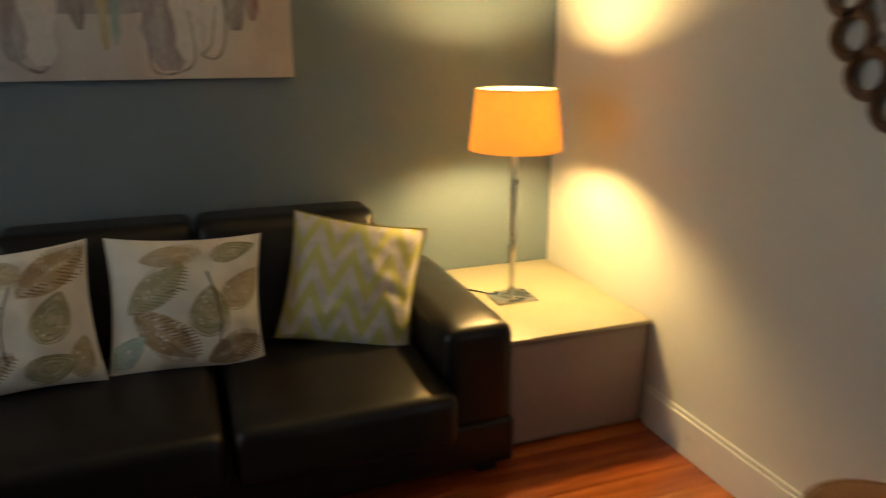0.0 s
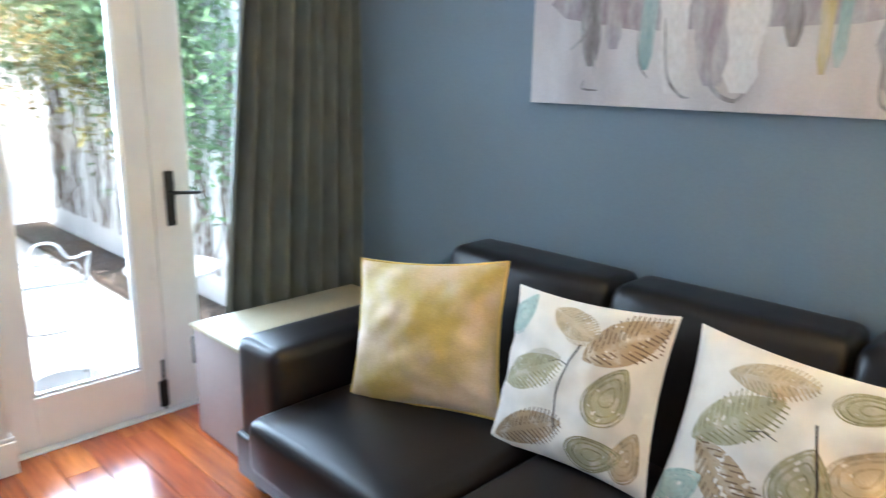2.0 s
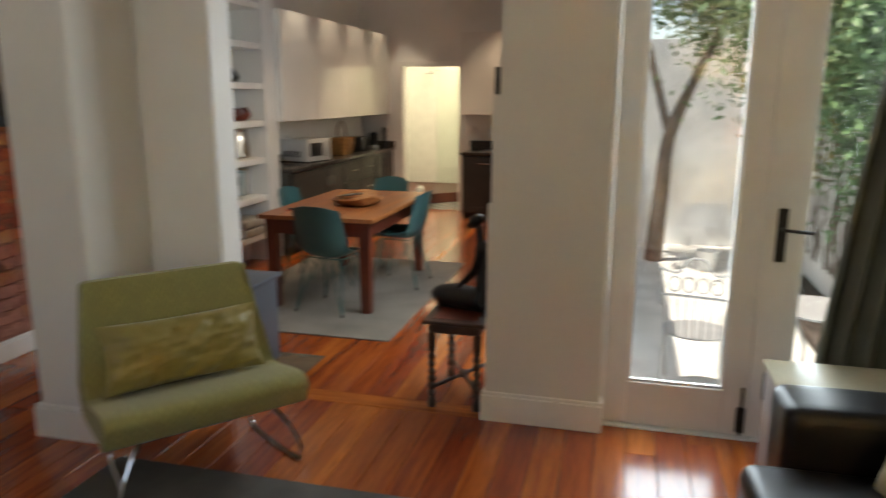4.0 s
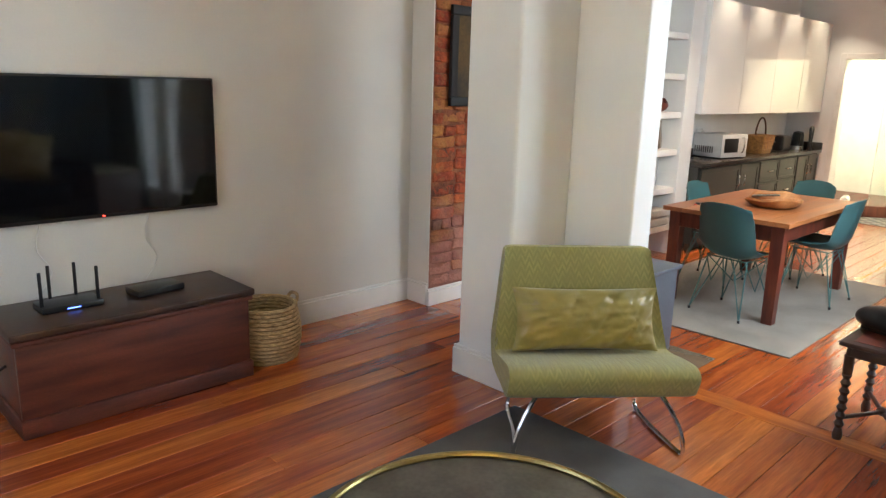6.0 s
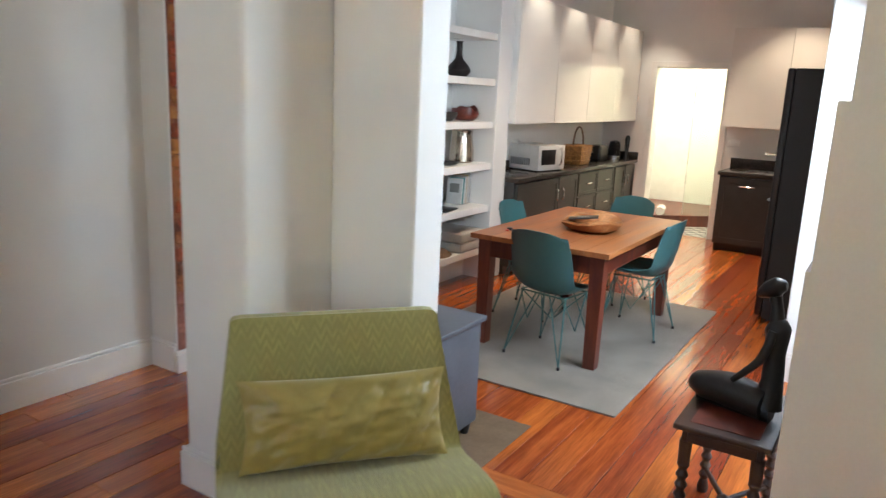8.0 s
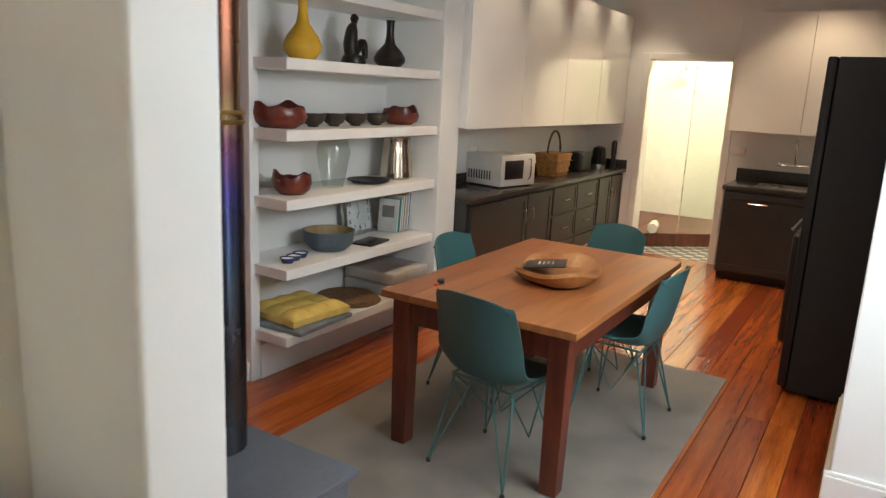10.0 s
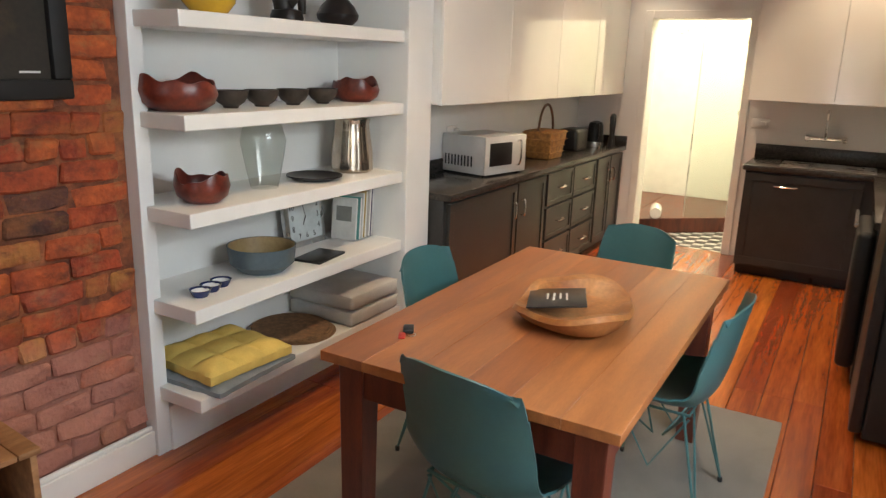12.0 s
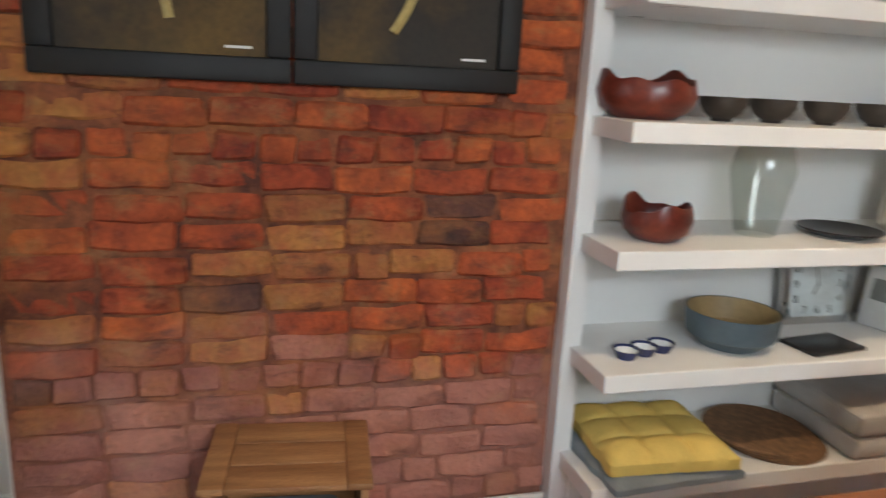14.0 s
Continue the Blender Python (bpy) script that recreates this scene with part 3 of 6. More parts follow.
part("pane", bm_box(-10.9, -0.725, 0.15, -10.0, -0.715, 2.05), SHOWERGLASS, s).visible_shadow = False
for a in (0.0, 0.51):
    part("edge_trim", bm_box(a, -0.006, 0.15, a + 0.008, 0.006, 2.05), STEEL, s, at=pose(-9.66, -1.12, 0, 0, 0, 130))
for z in (0.35, 1.2, 1.9):
    part("clip", bm_box(-10.03, -0.76, z, -9.98, -0.70, z + 0.05, 0.004), CHROME, s, "chrome glass clip")
s = thing("wall_shower", "chrome wall shower head with arm", "shower head")
part("arm", bm_tube(smooth_path([(-11.0, -1.5, 2.1), (-10.8, -1.5, 2.12), (-10.7, -1.5, 2.06)]), 0.012), CHROME, s)
part("rose", bm_lathe([(0.02, 2.06), (0.09, 2.03), (0.09, 2.015), (0.0, 2.01)], 20, -10.7, -1.5), CHROME, s)
single("bath_towel", bm_lathe([(0.0, -0.16), (0.055, -0.155), (0.06, -0.1), (0.06, 0.1), (0.055, 0.155), (0, 0.16)], 20), CHINA, "rolled white towel on the shower step", "towel", at=pose(-9.5, -1.36, 0.212, 0, 90, 12))


# ---- living room ----
def rounded_slab(w, d, h, r=0.03, puff=0.0, n=14):
    """Upholstered block centred on its base, its top slightly crowned."""
    bm = bm_box(-w / 2, -d / 2, 0, w / 2, d / 2, h, r, 3)
    bmesh.ops.subdivide_edges(bm, edges=[e for e in bm.edges if e.calc_length() > 0.15], cuts=5, use_grid_fill=True)
    for v in bm.verts:
        if v.co.z > h * 0.6 and puff:
            v.co.z += puff * max(0, 1 - (2 * v.co.x / w) ** 2) * max(0, 1 - (2 * v.co.y / d) ** 2)
    return bm


def sofa():
    s = thing("sofa", "three-seat dark brown leather sofa with scatter cushions", "sofa")
    part("base", bm_box(-1.5, 2.3, 0.05, 1.5, 3.33, 0.24, 0.02, 3), LEATHER, s)
    for x in (-1.36, 1.36):
        bm = rounded_slab(0.28, 1.02, 0.6, 0.045, 0.012)
        bmesh.ops.translate(bm, vec=(x, 2.83, 0.03), verts=bm.verts)
        part("armrest", bm, LEATHER, s)
    for k, x in enumerate((-0.8, 0.015, 0.83)):
        w = (0.82, 0.80, 0.80)[k]
        bm = rounded_slab(w - 0.01, 0.84, 0.22, 0.05, 0.018)
        bmesh.ops.translate(bm, vec=(x, 2.6, 0.225), verts=bm.verts)
        part("seat_cushion", bm, LEATHER, s)
    for x0, x1 in ((-1.11, -0.362), (-0.352, 0.385), (0.395, 1.165)):
        w = x1 - x0
        bm = rounded_slab(w, 0.24, 0.527, 0.045, 0.004)
        for v in bm.verts:
            v.co.y += 0.16 * (v.co.z / 0.56) - 0.05 * max(0, 1 - (2 * v.co.x / w) ** 2) * max(0, 1 - ((v.co.z - 0.3) / 0.3) ** 2) * (v.co.y < 0)
        bmesh.ops.translate(bm, vec=((x0 + x1) / 2, 3.06, 0.41), verts=bm.verts)
        part("back_cushion", bm, LEATHER, s)
    part("back_frame", bm_box(-1.22, 3.24, 0.05, 1.22, 3.38, 0.84, 0.03, 3), LEATHER, s)
    for x in (-1.4, 1.4):
        for y in (2.38, 3.25):
            part("foot", bm_box(x - 0.04, y - 0.04, 0, x + 0.04, y + 0.04, 0.05, 0.005), BLACK, s)


sofa()


def puff(u, v, w, h, t):
    """Half thickness of a scatter cushion at u, v in -1..1."""
    return t * (max(0, 1 - u * u) ** 0.55) * (max(0, 1 - v * v) ** 0.55)


def cushion_xy(u, v, w, h):
    """Outline with pinched sides and pointed corners."""
    return u * w / 2 * (1 - 0.075 * (1 - v * v)), v * h / 2 * (1 - 0.075 * (1 - u * u))


def crease(u, v, seed):
    return 0.014 * noise.noise((u * 2.3 + seed, v * 2.3, seed * 3.1)) + 0.010 * noise.noise((u * 5 + 3 * v + seed, v * 4 - 2 * u, seed))


def pinch(u, v, seed):
    """Sharp gathered folds of a loose satin cover."""
    a = abs(noise.noise((u * 4.2 + 0.9 * v + seed, v * 0.55 - 0.8 * u, seed)))
    b = abs(noise.noise((u * 5.5 - 1.1 * v, v * 0.7 + 0.9 * u + seed, 2 * seed)))
    return -0.03 * max(0, 0.2 - a) - 0.02 * max(0, 0.14 - b)


def cushion_mesh(w, h, t, seed, n=30, fold=1.0):
    bm = bmesh.new()
    sides = []
    for sgn in (-1, 1):
        grid = []
        for j in range(n + 1):
            row = []
            for i in range(n + 1):
                u, v = 2 * i / n - 1, 2 * j / n - 1
                x, z = cushion_xy(u, v, w, h)
                d = puff(u, v, w, h, t)
                row.append(bm.verts.new((x, sgn * (d + (crease(u, v, seed) + (pinch(u, v, seed) if fold > 1 else 0)) * min(1, d / 0.02)), z)))
            grid.append(row)
        for j in range(n):
            for i in range(n):
                q = (grid[j][i], grid[j][i + 1], grid[j + 1][i + 1], grid[j + 1][i])
                bm.faces.new(q if sgn < 0 else q[::-1])
        sides.append(grid)
    bmesh.ops.remove_doubles(bm, verts=bm.verts, dist=1e-4)
    return bm


def stroke(bm, pts, width, w, h, t, seed, lift=0.0014):
    """Stitched line on the cushion's front through (u, v) points."""
    pv = None
    for i, (u, v) in enumerate(pts):
        a, b = pts[max(0, i - 1)], pts[min(len(pts) - 1, i + 1)]
        dx, dy = b[0] - a[0], b[1] - a[1]
        L = math.hypot(dx, dy) or 1
        ring = []
        for s in (-1, 1):
            uu, vv = u - s * dy / L * width / w, v + s * dx / L * width / h
            uu, vv = max(-0.985, min(0.985, uu)), max(-0.985, min(0.985, vv))
            x, z = cushion_xy(uu, vv, w, h)
            d = puff(uu, vv, w, h, t)
            ring.append(bm.verts.new((x, -(d + crease(uu, vv, seed) * min(1, d / 0.02)) - lift, z)))
        if pv:
            bm.faces.new((pv[0], pv[1], ring[1], ring[0]))
        pv = ring


THREAD = {k: material(k + "_thread", c, 0.8, vary=0.2, scale=60) for k, c in
          dict(brown=(0.20, 0.13, 0.075), olive=(0.30, 0.27, 0.14), tan=(0.42, 0.33, 0.2), grey=(0.05, 0.04, 0.035), aqua=(0.36, 0.46, 0.40)).items()}


def leaf_shape(kind, cu, cv, ang, L, W):
    """Strokes of one printed leaf: outline with hatching, or rings."""
    ca, sa = math.cos(ang), math.sin(ang)
    put = lambda a, b: (cu + ca * a - sa * b, cv + sa * a + ca * b)
    out = []
    if kind == "ring":
        for k in (1.0, 0.88, 0.66, 0.34):
            out.append([put(L / 2 * k * math.cos(q), W / 2 * 0.8 * k * math.sin(q) * (1 - 0.42 * math.cos(q)) * abs(math.sin(q)) ** 0.25) for q in (i * math.pi / 14 for i in range(29))])
    else:
        prof = lambda s: W / 2 * math.sin(math.pi * min(1, max(0, s))) ** 0.7 * (1 - 0.25 * s)
        for k in range(1, 17):
            s = k / 17
            p = prof(s)
            for sg in (-1, 1):
                out.append([put(L * (s - 0.5) + q * p * 0.7, sg * q * p) for q in (0.15, 0.5, 1.0)])
    return out


def leaf_fill(bm, kind, cu, cv, ang, L, W, w, h, t, seed):
    """Pale printed body of one leaf, laid on the cushion's front."""
    ca, sa = math.cos(ang), math.sin(ang)
    rows = []
    for i in range(15):
        q = i / 14
        half = W / 2 * (math.sin(math.pi * min(0.99, max(0.01, q))) ** (0.6 if kind == "ring" else 0.75)) * (1 - 0.22 * q)
        row = []
        for k in range(7):
            a, b = L * (q - 0.5), half * (k / 3 - 1)
            u = max(-0.97, min(0.97, cu + ca * a - sa * b))
            v = max(-0.97, min(0.97, cv + sa * a + ca * b))
            x, z = cushion_xy(u, v, w, h)
            d = puff(u, v, w, h, t)
            row.append(bm.verts.new((x, -(d + crease(u, v, seed) * min(1, d / 0.02)) - 0.0008, z)))
        rows.append(row)
    for r0, r1 in zip(rows, rows[1:]):
        for k in range(6):
            bm.faces.new((r0[k], r0[k + 1], r1[k + 1], r1[k]))


PRINT = {k: material(k + "_print", c, 0.9, vary=0.16, scale=22, second=(0.64, 0.58, 0.48), spread=(0.25, 0.5), bump=0.2, bscale=300) for k, c in
         dict(brown=(0.44, 0.32, 0.19), olive=(0.42, 0.39, 0.25), tan=(0.52, 0.42, 0.28), aqua=(0.42, 0.50, 0.43)).items()}


def leaf_cushion(label, at, seed, flip):
    w, h, t = 0.575, 0.53, 0.085
    c = thing("scatter_cushion", label, "cushion", at, "scatter cushions on the sofa")
    part("cover", cushion_mesh(w, h, t, seed), LINEN, c)
    sets = [("fern", "brown", 0.58, 0.62, 0.6, 0.85, 0.5), ("ring", "olive", 0.55, -0.02, 1.2, 0.62, 0.42), ("fern", "olive", -0.5, 0.02, 0.5, 0.8, 0.42),
            ("fern", "brown", -0.42, -0.68, 0.4, 0.9, 0.4), ("ring", "olive", 0.45, -0.72, 0.3, 0.55, 0.36), ("ring", "aqua", -0.8, 0.68, 1.1, 0.5, 0.3),
            ("fern", "tan", -0.05, 0.72, -0.4, 0.6, 0.34), ("ring", "tan", 0.8, -0.62, 1.3, 0.5, 0.26)]
    if flip:
        sets = [("fern", "olive", -0.4, 0.25, 0.75, 0.9, 0.44), ("ring", "olive", 0.3, -0.12, 1.5, 0.66, 0.5), ("fern", "brown", -0.3, -0.45, -0.75, 0.95, 0.5),
                ("ring", "aqua", -0.78, -0.66, 0.8, 0.5, 0.34), ("ring", "tan", 0.75, 0.2, 0.9, 0.6, 0.4), ("fern", "brown", 0.6, -0.72, 0.5, 0.7, 0.4),
                ("fern", "tan", -0.2, 0.75, 0.2, 0.7, 0.3), ("ring", "olive", 0.62, 0.78, 0.2, 0.5, 0.26)]
    for kind, col, cu, cv, ang, L, W in sets:
        bm = bmesh.new()
        leaf_fill(bm, kind, cu, cv, ang, L * 1.15, W * 1.15, w, h, t, seed)
        part("printed_ground", bm, PRINT[col], c)
        bm = bmesh.new()
        for line in leaf_shape(kind, cu, cv, ang, L * 1.2, W * 1.3):
            stroke(bm, [(max(-0.96, min(0.96, a)), max(-0.96, min(0.96, b))) for a, b in line], 0.0042 if kind == "ring" else 0.0046, w, h, t, seed)
        part("printed_leaf", bm, THREAD[col], c)
    bm = bmesh.new()
    stem = [(0.12 + 0.18 * math.sin(2.2 * s) * (1 if flip else -1) + (0.15 if flip else 0), 0.5 - 1.1 * s) for s in (i / 16 for i in range(17))]
    stroke(bm, stem, 0.006, w, h, t, seed, 0.0022)
    stroke(bm, [(0.02, 0.22), (-0.12, 0.26), (-0.25, 0.2)], 0.003, w, h, t, seed, 0.0022)
    part("printed_stem", bm, THREAD["grey"], c)
    return c


leaf_cushion("cream linen cushion with olive leaf pattern on the sofa", pose(-0.265, 2.80, 0.695, -19, -3, 1), 1.7, False)
leaf_cushion("cream linen cushion with brown fern and round leaves", pose(0.335, 2.82, 0.685, -17, 3, -1), 4.2, True)


def plain_cushion(label, at, w, h, t, mat, seed, piping=None):
    c = thing("scatter_cushion", label, "cushion", at, "scatter cushions on the sofa")
    part("cover", cushion_mesh(w, h, t, seed), mat, c)
    if piping:
        pts = []
        for a, b in ((-1, -1), (1, -1), (1, 1), (-1, 1)):
            da, db = (1, 0) if (a, b) == (-1, -1) else (0, 1) if (a, b) == (1, -1) else (-1, 0) if (a, b) == (1, 1) else (0, -1)
            for i in range(10):
                x, z = cushion_xy(a + 2 * da * i / 10, b + 2 * db * i / 10, w, h)
                pts.append((x, 0, z))
        part("piping", bm_tube(pts, 0.005, 6, True), piping, c)


plain_cushion("mustard satin cushion with faint pink zigzag against the armrest", pose(-0.875, 2.74, 0.70, -20, -6, 20), 0.60, 0.54, 0.10, MUSTARD, 8.1, YELLOWPAD)
plain_cushion("cream and lime chevron cushion leaning in the sofa corner", pose(0.985, 2.83, 0.69, -20, 8, -22), 0.56, 0.54, 0.10, ZIG, 2.9, OLIVEGOLD)


def box_table(label, x0, x1, y0, y1, h, open_left):
    b = thing("side_box", label, "side table")
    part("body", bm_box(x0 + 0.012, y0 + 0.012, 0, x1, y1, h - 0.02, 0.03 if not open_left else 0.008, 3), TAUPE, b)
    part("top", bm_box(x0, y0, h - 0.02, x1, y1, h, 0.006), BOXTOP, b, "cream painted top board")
    return b


box_table("taupe painted corner box holding the table lamp", 1.525, 2.22, 2.44, 3.41, 0.5, False)
lb = box_table("taupe painted corner box beside the curtain", -2.04, -1.525, 2.39, 3.3, 0.52, True)
part("clasp", bm_box(-2.052, 2.4, 0.32, -2.035, 2.45, 0.45, 0.006), BLACK, lb, "black plastic clasp")


def table_lamp():
    l = thing("table_lamp", "lit table lamp with orange shade and steel stem", "table lamp", pose(1.76, 2.9, 0.5))
    part("base_plate", bm_box(-0.1, -0.08, 0, 0.1, 0.08, 0.012, 0.003), STEEL, l)
    part("stem", bm_box(-0.012, -0.012, 0.012, 0.012, 0.012, 0.74, 0.002), STEEL, l)
    sh = material("amber_lamp_shade", (0.62, 0.40, 0.18), 0.8, vary=0.05, scale=30, bump=0.2, bscale=300)
    n = sh.node_tree.nodes
    tl, mx = n.new("ShaderNodeBsdfTranslucent"), n.new("ShaderNodeMixShader")
    tl.inputs[0].default_value = (0.80, 0.53, 0.24, 1)
    mx.inputs[0].default_value = 0.38
    sh.node_tree.links.new(n["Principled BSDF"].outputs[0], mx.inputs[1])
    sh.node_tree.links.new(tl.outputs[0], mx.inputs[2])
    sh.node_tree.links.new(mx.outputs[0], n["Material Output"].inputs[0])
    bm = bm_lathe([(0.206, 0.70), (0.178, 0.965), (0.1765, 0.965), (0.2045, 0.70), (0.206, 0.70)], 48, caps=False)
    part("shade", bm, sh, l, "translucent amber drum shade")
    part("shade_ring", bm_tube([(0.177 * math.cos(a), 0.177 * math.sin(a), 0.963) for a in (i * math.pi / 16 for i in range(32))], 0.003, 6, True), STEEL, l)
    part("bulb", bm_lathe([(0.0, 0.79), (0.018, 0.795), (0.031, 0.83), (0.02, 0.865), (0, 0.87)], 16), glow("bulb_glow", (1, 0.75, 0.4), 4), l).visible_shadow = False
    part("socket", bm_lathe([(0.016, 0.73), (0.016, 0.79)], 12), BLACK, l)
    part("cable", bm_tube(smooth_path([(-0.05, 0.05, 0.004), (-0.14, 0.16, 0.004), (-0.2, 0.2, 0.006), (-0.3, 0.34, 0.004)]), 0.004, 6), BLACK, l)


table_lamp()


def painting():
    p = thing("canvas_painting", "wide pale canvas with loose grey standing shapes", "painting", pose(-0.035, 3.395, 1.505))
    part("canvas", bm_box(-0.915, -0.022, 0, 0.915, 0.022, 0.95, 0.004), CANVAS, p)
    cols = {"grey": (0.17, 0.15, 0.15), "teal": (0.16, 0.29, 0.29), "ochre": (0.42, 0.33, 0.12), "mauve": (0.27, 0.23, 0.25), "pale": (0.60, 0.57, 0.55), "rust": (0.2, 0.07, 0.05)}
    mats = {k: material("painted_" + k, v, 0.8, vary=0.3, scale=9, stretch=(3, 1, 0.6), second=tuple(0.5 * a + 0.27 for a in v)) for k, v in cols.items()}
    rnd = random.Random(4)

    def band(x, w0, w1, z0, z1, col, bend=0.0, lift=0.0):
        bm = bmesh.new()
        pv = None
        for i in range(13):
            s = i / 12
            ww = (w0 + (w1 - w0) * s) * (0.85 + 0.3 * rnd.random())
            z = z0 + (z1 - z0) * s
            if i == 0:
                ww *= 0.5
            q = [bm.verts.new((x + bend * math.sin(3 * s) + a * ww / 2, -0.0235 - lift, z)) for a in (-1, 1)]
            if pv:
                bm.faces.new((pv[0], pv[1], q[1], q[0]))
            pv = q
        part("paint_stroke", bm, mats[col], p)

    def line(pts, col="grey", w=0.006):
        sp = smooth_path([(a, 0, b) for a, b in pts], 6)
        bm = bmesh.new()
        pv = None
        for i, c in enumerate(sp):
            d = sp[min(i + 1, len(sp) - 1)] - sp[max(0, i - 1)]
            nx, nz = -d.z, d.x
            L = math.hypot(nx, nz) or 1
            k = w * (0.4 + 0.6 * math.sin(math.pi * i / (len(sp) - 1)))
            q = [bm.verts.new((c.x + a * nx / L * k, -0.0265, c.z + a * nz / L * k)) for a in (-1, 1)]
            if pv:
                bm.faces.new((pv[0], pv[1], q[1], q[0]))
            pv = q
        part("paint_line", bm, mats[col], p)

    band(-0.1, 1.5, 1.55, 0.26, 0.9, "mauve", 0, 0)
    for k, (x, w, z0, col) in enumerate([(-0.64, 0.07, 0.14, "grey"), (-0.55, 0.06, 0.2, "mauve"), (-0.42, 0.05, 0.13, "teal"), (-0.31, 0.09, 0.05, "pale"), (-0.17, 0.12, 0.08, "mauve"),
                                         (-0.08, 0.1, 0.06, "pale"), (0.07, 0.05, 0.2, "grey"), (0.16, 0.035, 0.12, "ochre"), (0.2, 0.03, 0.14, "teal"), (0.4, 0.16, 0.035, "mauve"),
                                         (0.48, 0.1, 0.08, "pale"), (0.58, 0.06, 0.1, "pale"), (0.68, 0.08, 0.2, "grey"), (0.75, 0.05, 0.24, "rust")]):
        band(x, w, w * 1.5, z0, 0.7, col, 0.01 * ((k % 3) - 1), 0.0006 * (k + 1) / 6)
    line([(-0.35, 0.3), (-0.33, 0.12), (-0.28, 0.05), (-0.24, 0.04)])
    line([(-0.2, 0.3), (-0.19, 0.13), (-0.15, 0.06), (-0.09, 0.035), (-0.06, 0.06)], "grey", 0.008)
    line([(-0.68, 0.28), (-0.63, 0.2), (-0.62, 0.11)])
    line([(-0.73, 0.2), (-0.66, 0.26), (-0.64, 0.34)])
    line([(-0.66, 0.09), (-0.67, 0.06), (-0.6, 0.055)], "grey", 0.004)
    line([(0.33, 0.28), (0.32, 0.1), (0.34, 0.03), (0.42, 0.025), (0.5, 0.08), (0.49, 0.28)], "grey", 0.005)
    line([(0.6, 0.3), (0.57, 0.14), (0.53, 0.1), (0.59, 0.085), (0.63, 0.16), (0.64, 0.3)], "grey", 0.005)
    line([(-0.45, 0.3), (-0.44, 0.16), (-0.4, 0.1)], "grey", 0.004)


painting()


def curtain():
    c = thing("curtain", "heavy olive-grey pleated curtain drawn beside the garden door", "curtain")
    bm = bmesh.new()
    rows = []
    n = 120
    for j in range(15):
        z = 0.03 + 2.5 * j / 14
        f = min(1, max(0, (z - 0.45) / 1.6))
        y0 = 2.62 + 0.17 * f
        row = []
        for i in range(n + 1):
            s = i / n
            y = y0 + (3.412 - y0) * s
            wob = math.sin(s * 2 * math.pi * 8 + 0.8 * math.sin(z * 1.3) + 0.5 * math.sin(s * 9))
            x = -2.17 + (0.045 + 0.012 * math.sin(s * 17)) * wob + 0.012 * noise.noise((s * 5, z, 1)) + 0.06 * s
            row.append(bm.verts.new((x, y, z)))
        rows.append(row)
    for a, b in zip(rows, rows[1:]):
        for i in range(n):
            bm.faces.new((a[i], a[i + 1], b[i + 1], b[i]))
    thicken(bm, 0.006)
    part("cloth", bm, CURTAIN, c)
    part("rod", bm_tube([(-2.15, 1.6, 2.56), (-2.15, 3.4, 2.56)], 0.014), IRON, c)


curtain()


def low_chair():
    c = thing("low_chair", "olive chevron slipper chair with chrome sled legs", "chair", pose(-1.405, -0.075, 0, 0, 0, -40))
    # local: x across, +y ahead
    w = 0.86
    prof = smooth_path([(0.36, 0.335), (0.38, 0.395), (0.30, 0.425), (0.06, 0.40), (-0.10, 0.375), (-0.16, 0.40), (-0.24, 0.60), (-0.315, 0.82), (-0.345, 0.84), (-0.40, 0.81), (-0.33, 0.55), (-0.27, 0.33), (-0.18, 0.27), (0.1, 0.275), (0.30, 0.28)], 5, True)
    bm = bmesh.new()
    rings = []
    for k, xx in enumerate((-1, -0.97, -0.9, -0.45, 0, 0.45, 0.9, 0.97, 1)):
        ring = []
        for p in prof:
            a, b = p.x, p.y
            taper = 1 - 0.13 * max(0, min(1, (b - 0.4) / 0.42))
            shrink = {1: 0.03, 0.97: 0.008}.get(abs(xx), 0)
            a = a * 0.72 if a > 0 else a
            ca, cb = (a - 0.05) * (1 - shrink) + 0.05, (b - 0.35) * (1 - shrink) + 0.35
            ring.append(bm.verts.new((xx * w / 2 * taper, ca, cb)))
        rings.append(ring)
    m = len(prof)
    for a, b in zip(rings, rings[1:]):
        for i in range(m):
            bm.faces.new((a[i], a[(i + 1) % m], b[(i + 1) % m], b[i]))
    bm.faces.new(rings[0])
    bm.faces.new(rings[-1][::-1])
    bmesh.ops.recalc_face_normals(bm, faces=bm.faces)
    part("upholstery", bm, CHAIRCLOTH, c)
    for s in (-1, 1):
        x = s * 0.355
        part("leg", bm_tube(smooth_path([(x * 0.8, 0.19, 0.28), (x * 0.95, 0.22, 0.2), (x * 1.08, 0.24, 0.09), (x * 1.1, 0.245, 0.012), (x * 1.06, 0.2, 0.01), (x * 0.98, 0.0, 0.01), (x * 0.95, -0.22, 0.012), (x * 0.92, -0.25, 0.1), (x * 0.88, -0.22, 0.28)], 5), 0.011), CHROME, c)
    part("cross_bar", bm_tube([(-0.3, 0.19, 0.275), (0.3, 0.19, 0.275)], 0.01), CHROME, c)
    part("cross_bar", bm_tube([(-0.32, -0.22, 0.265), (0.32, -0.22, 0.265)], 0.01), CHROME, c)
    k = thing("lumbar_cushion", "olive-gold satin oblong cushion on the slipper chair", "cushion", pose(-1.405, -0.075, 0, 0, 0, -40) @ pose(0, -0.115, 0.535, 17, 0, 0))
    part("cover", cushion_mesh(0.72, 0.31, 0.085, 6.6, 60, 2.0), OLIVEGOLD, k)


low_chair()

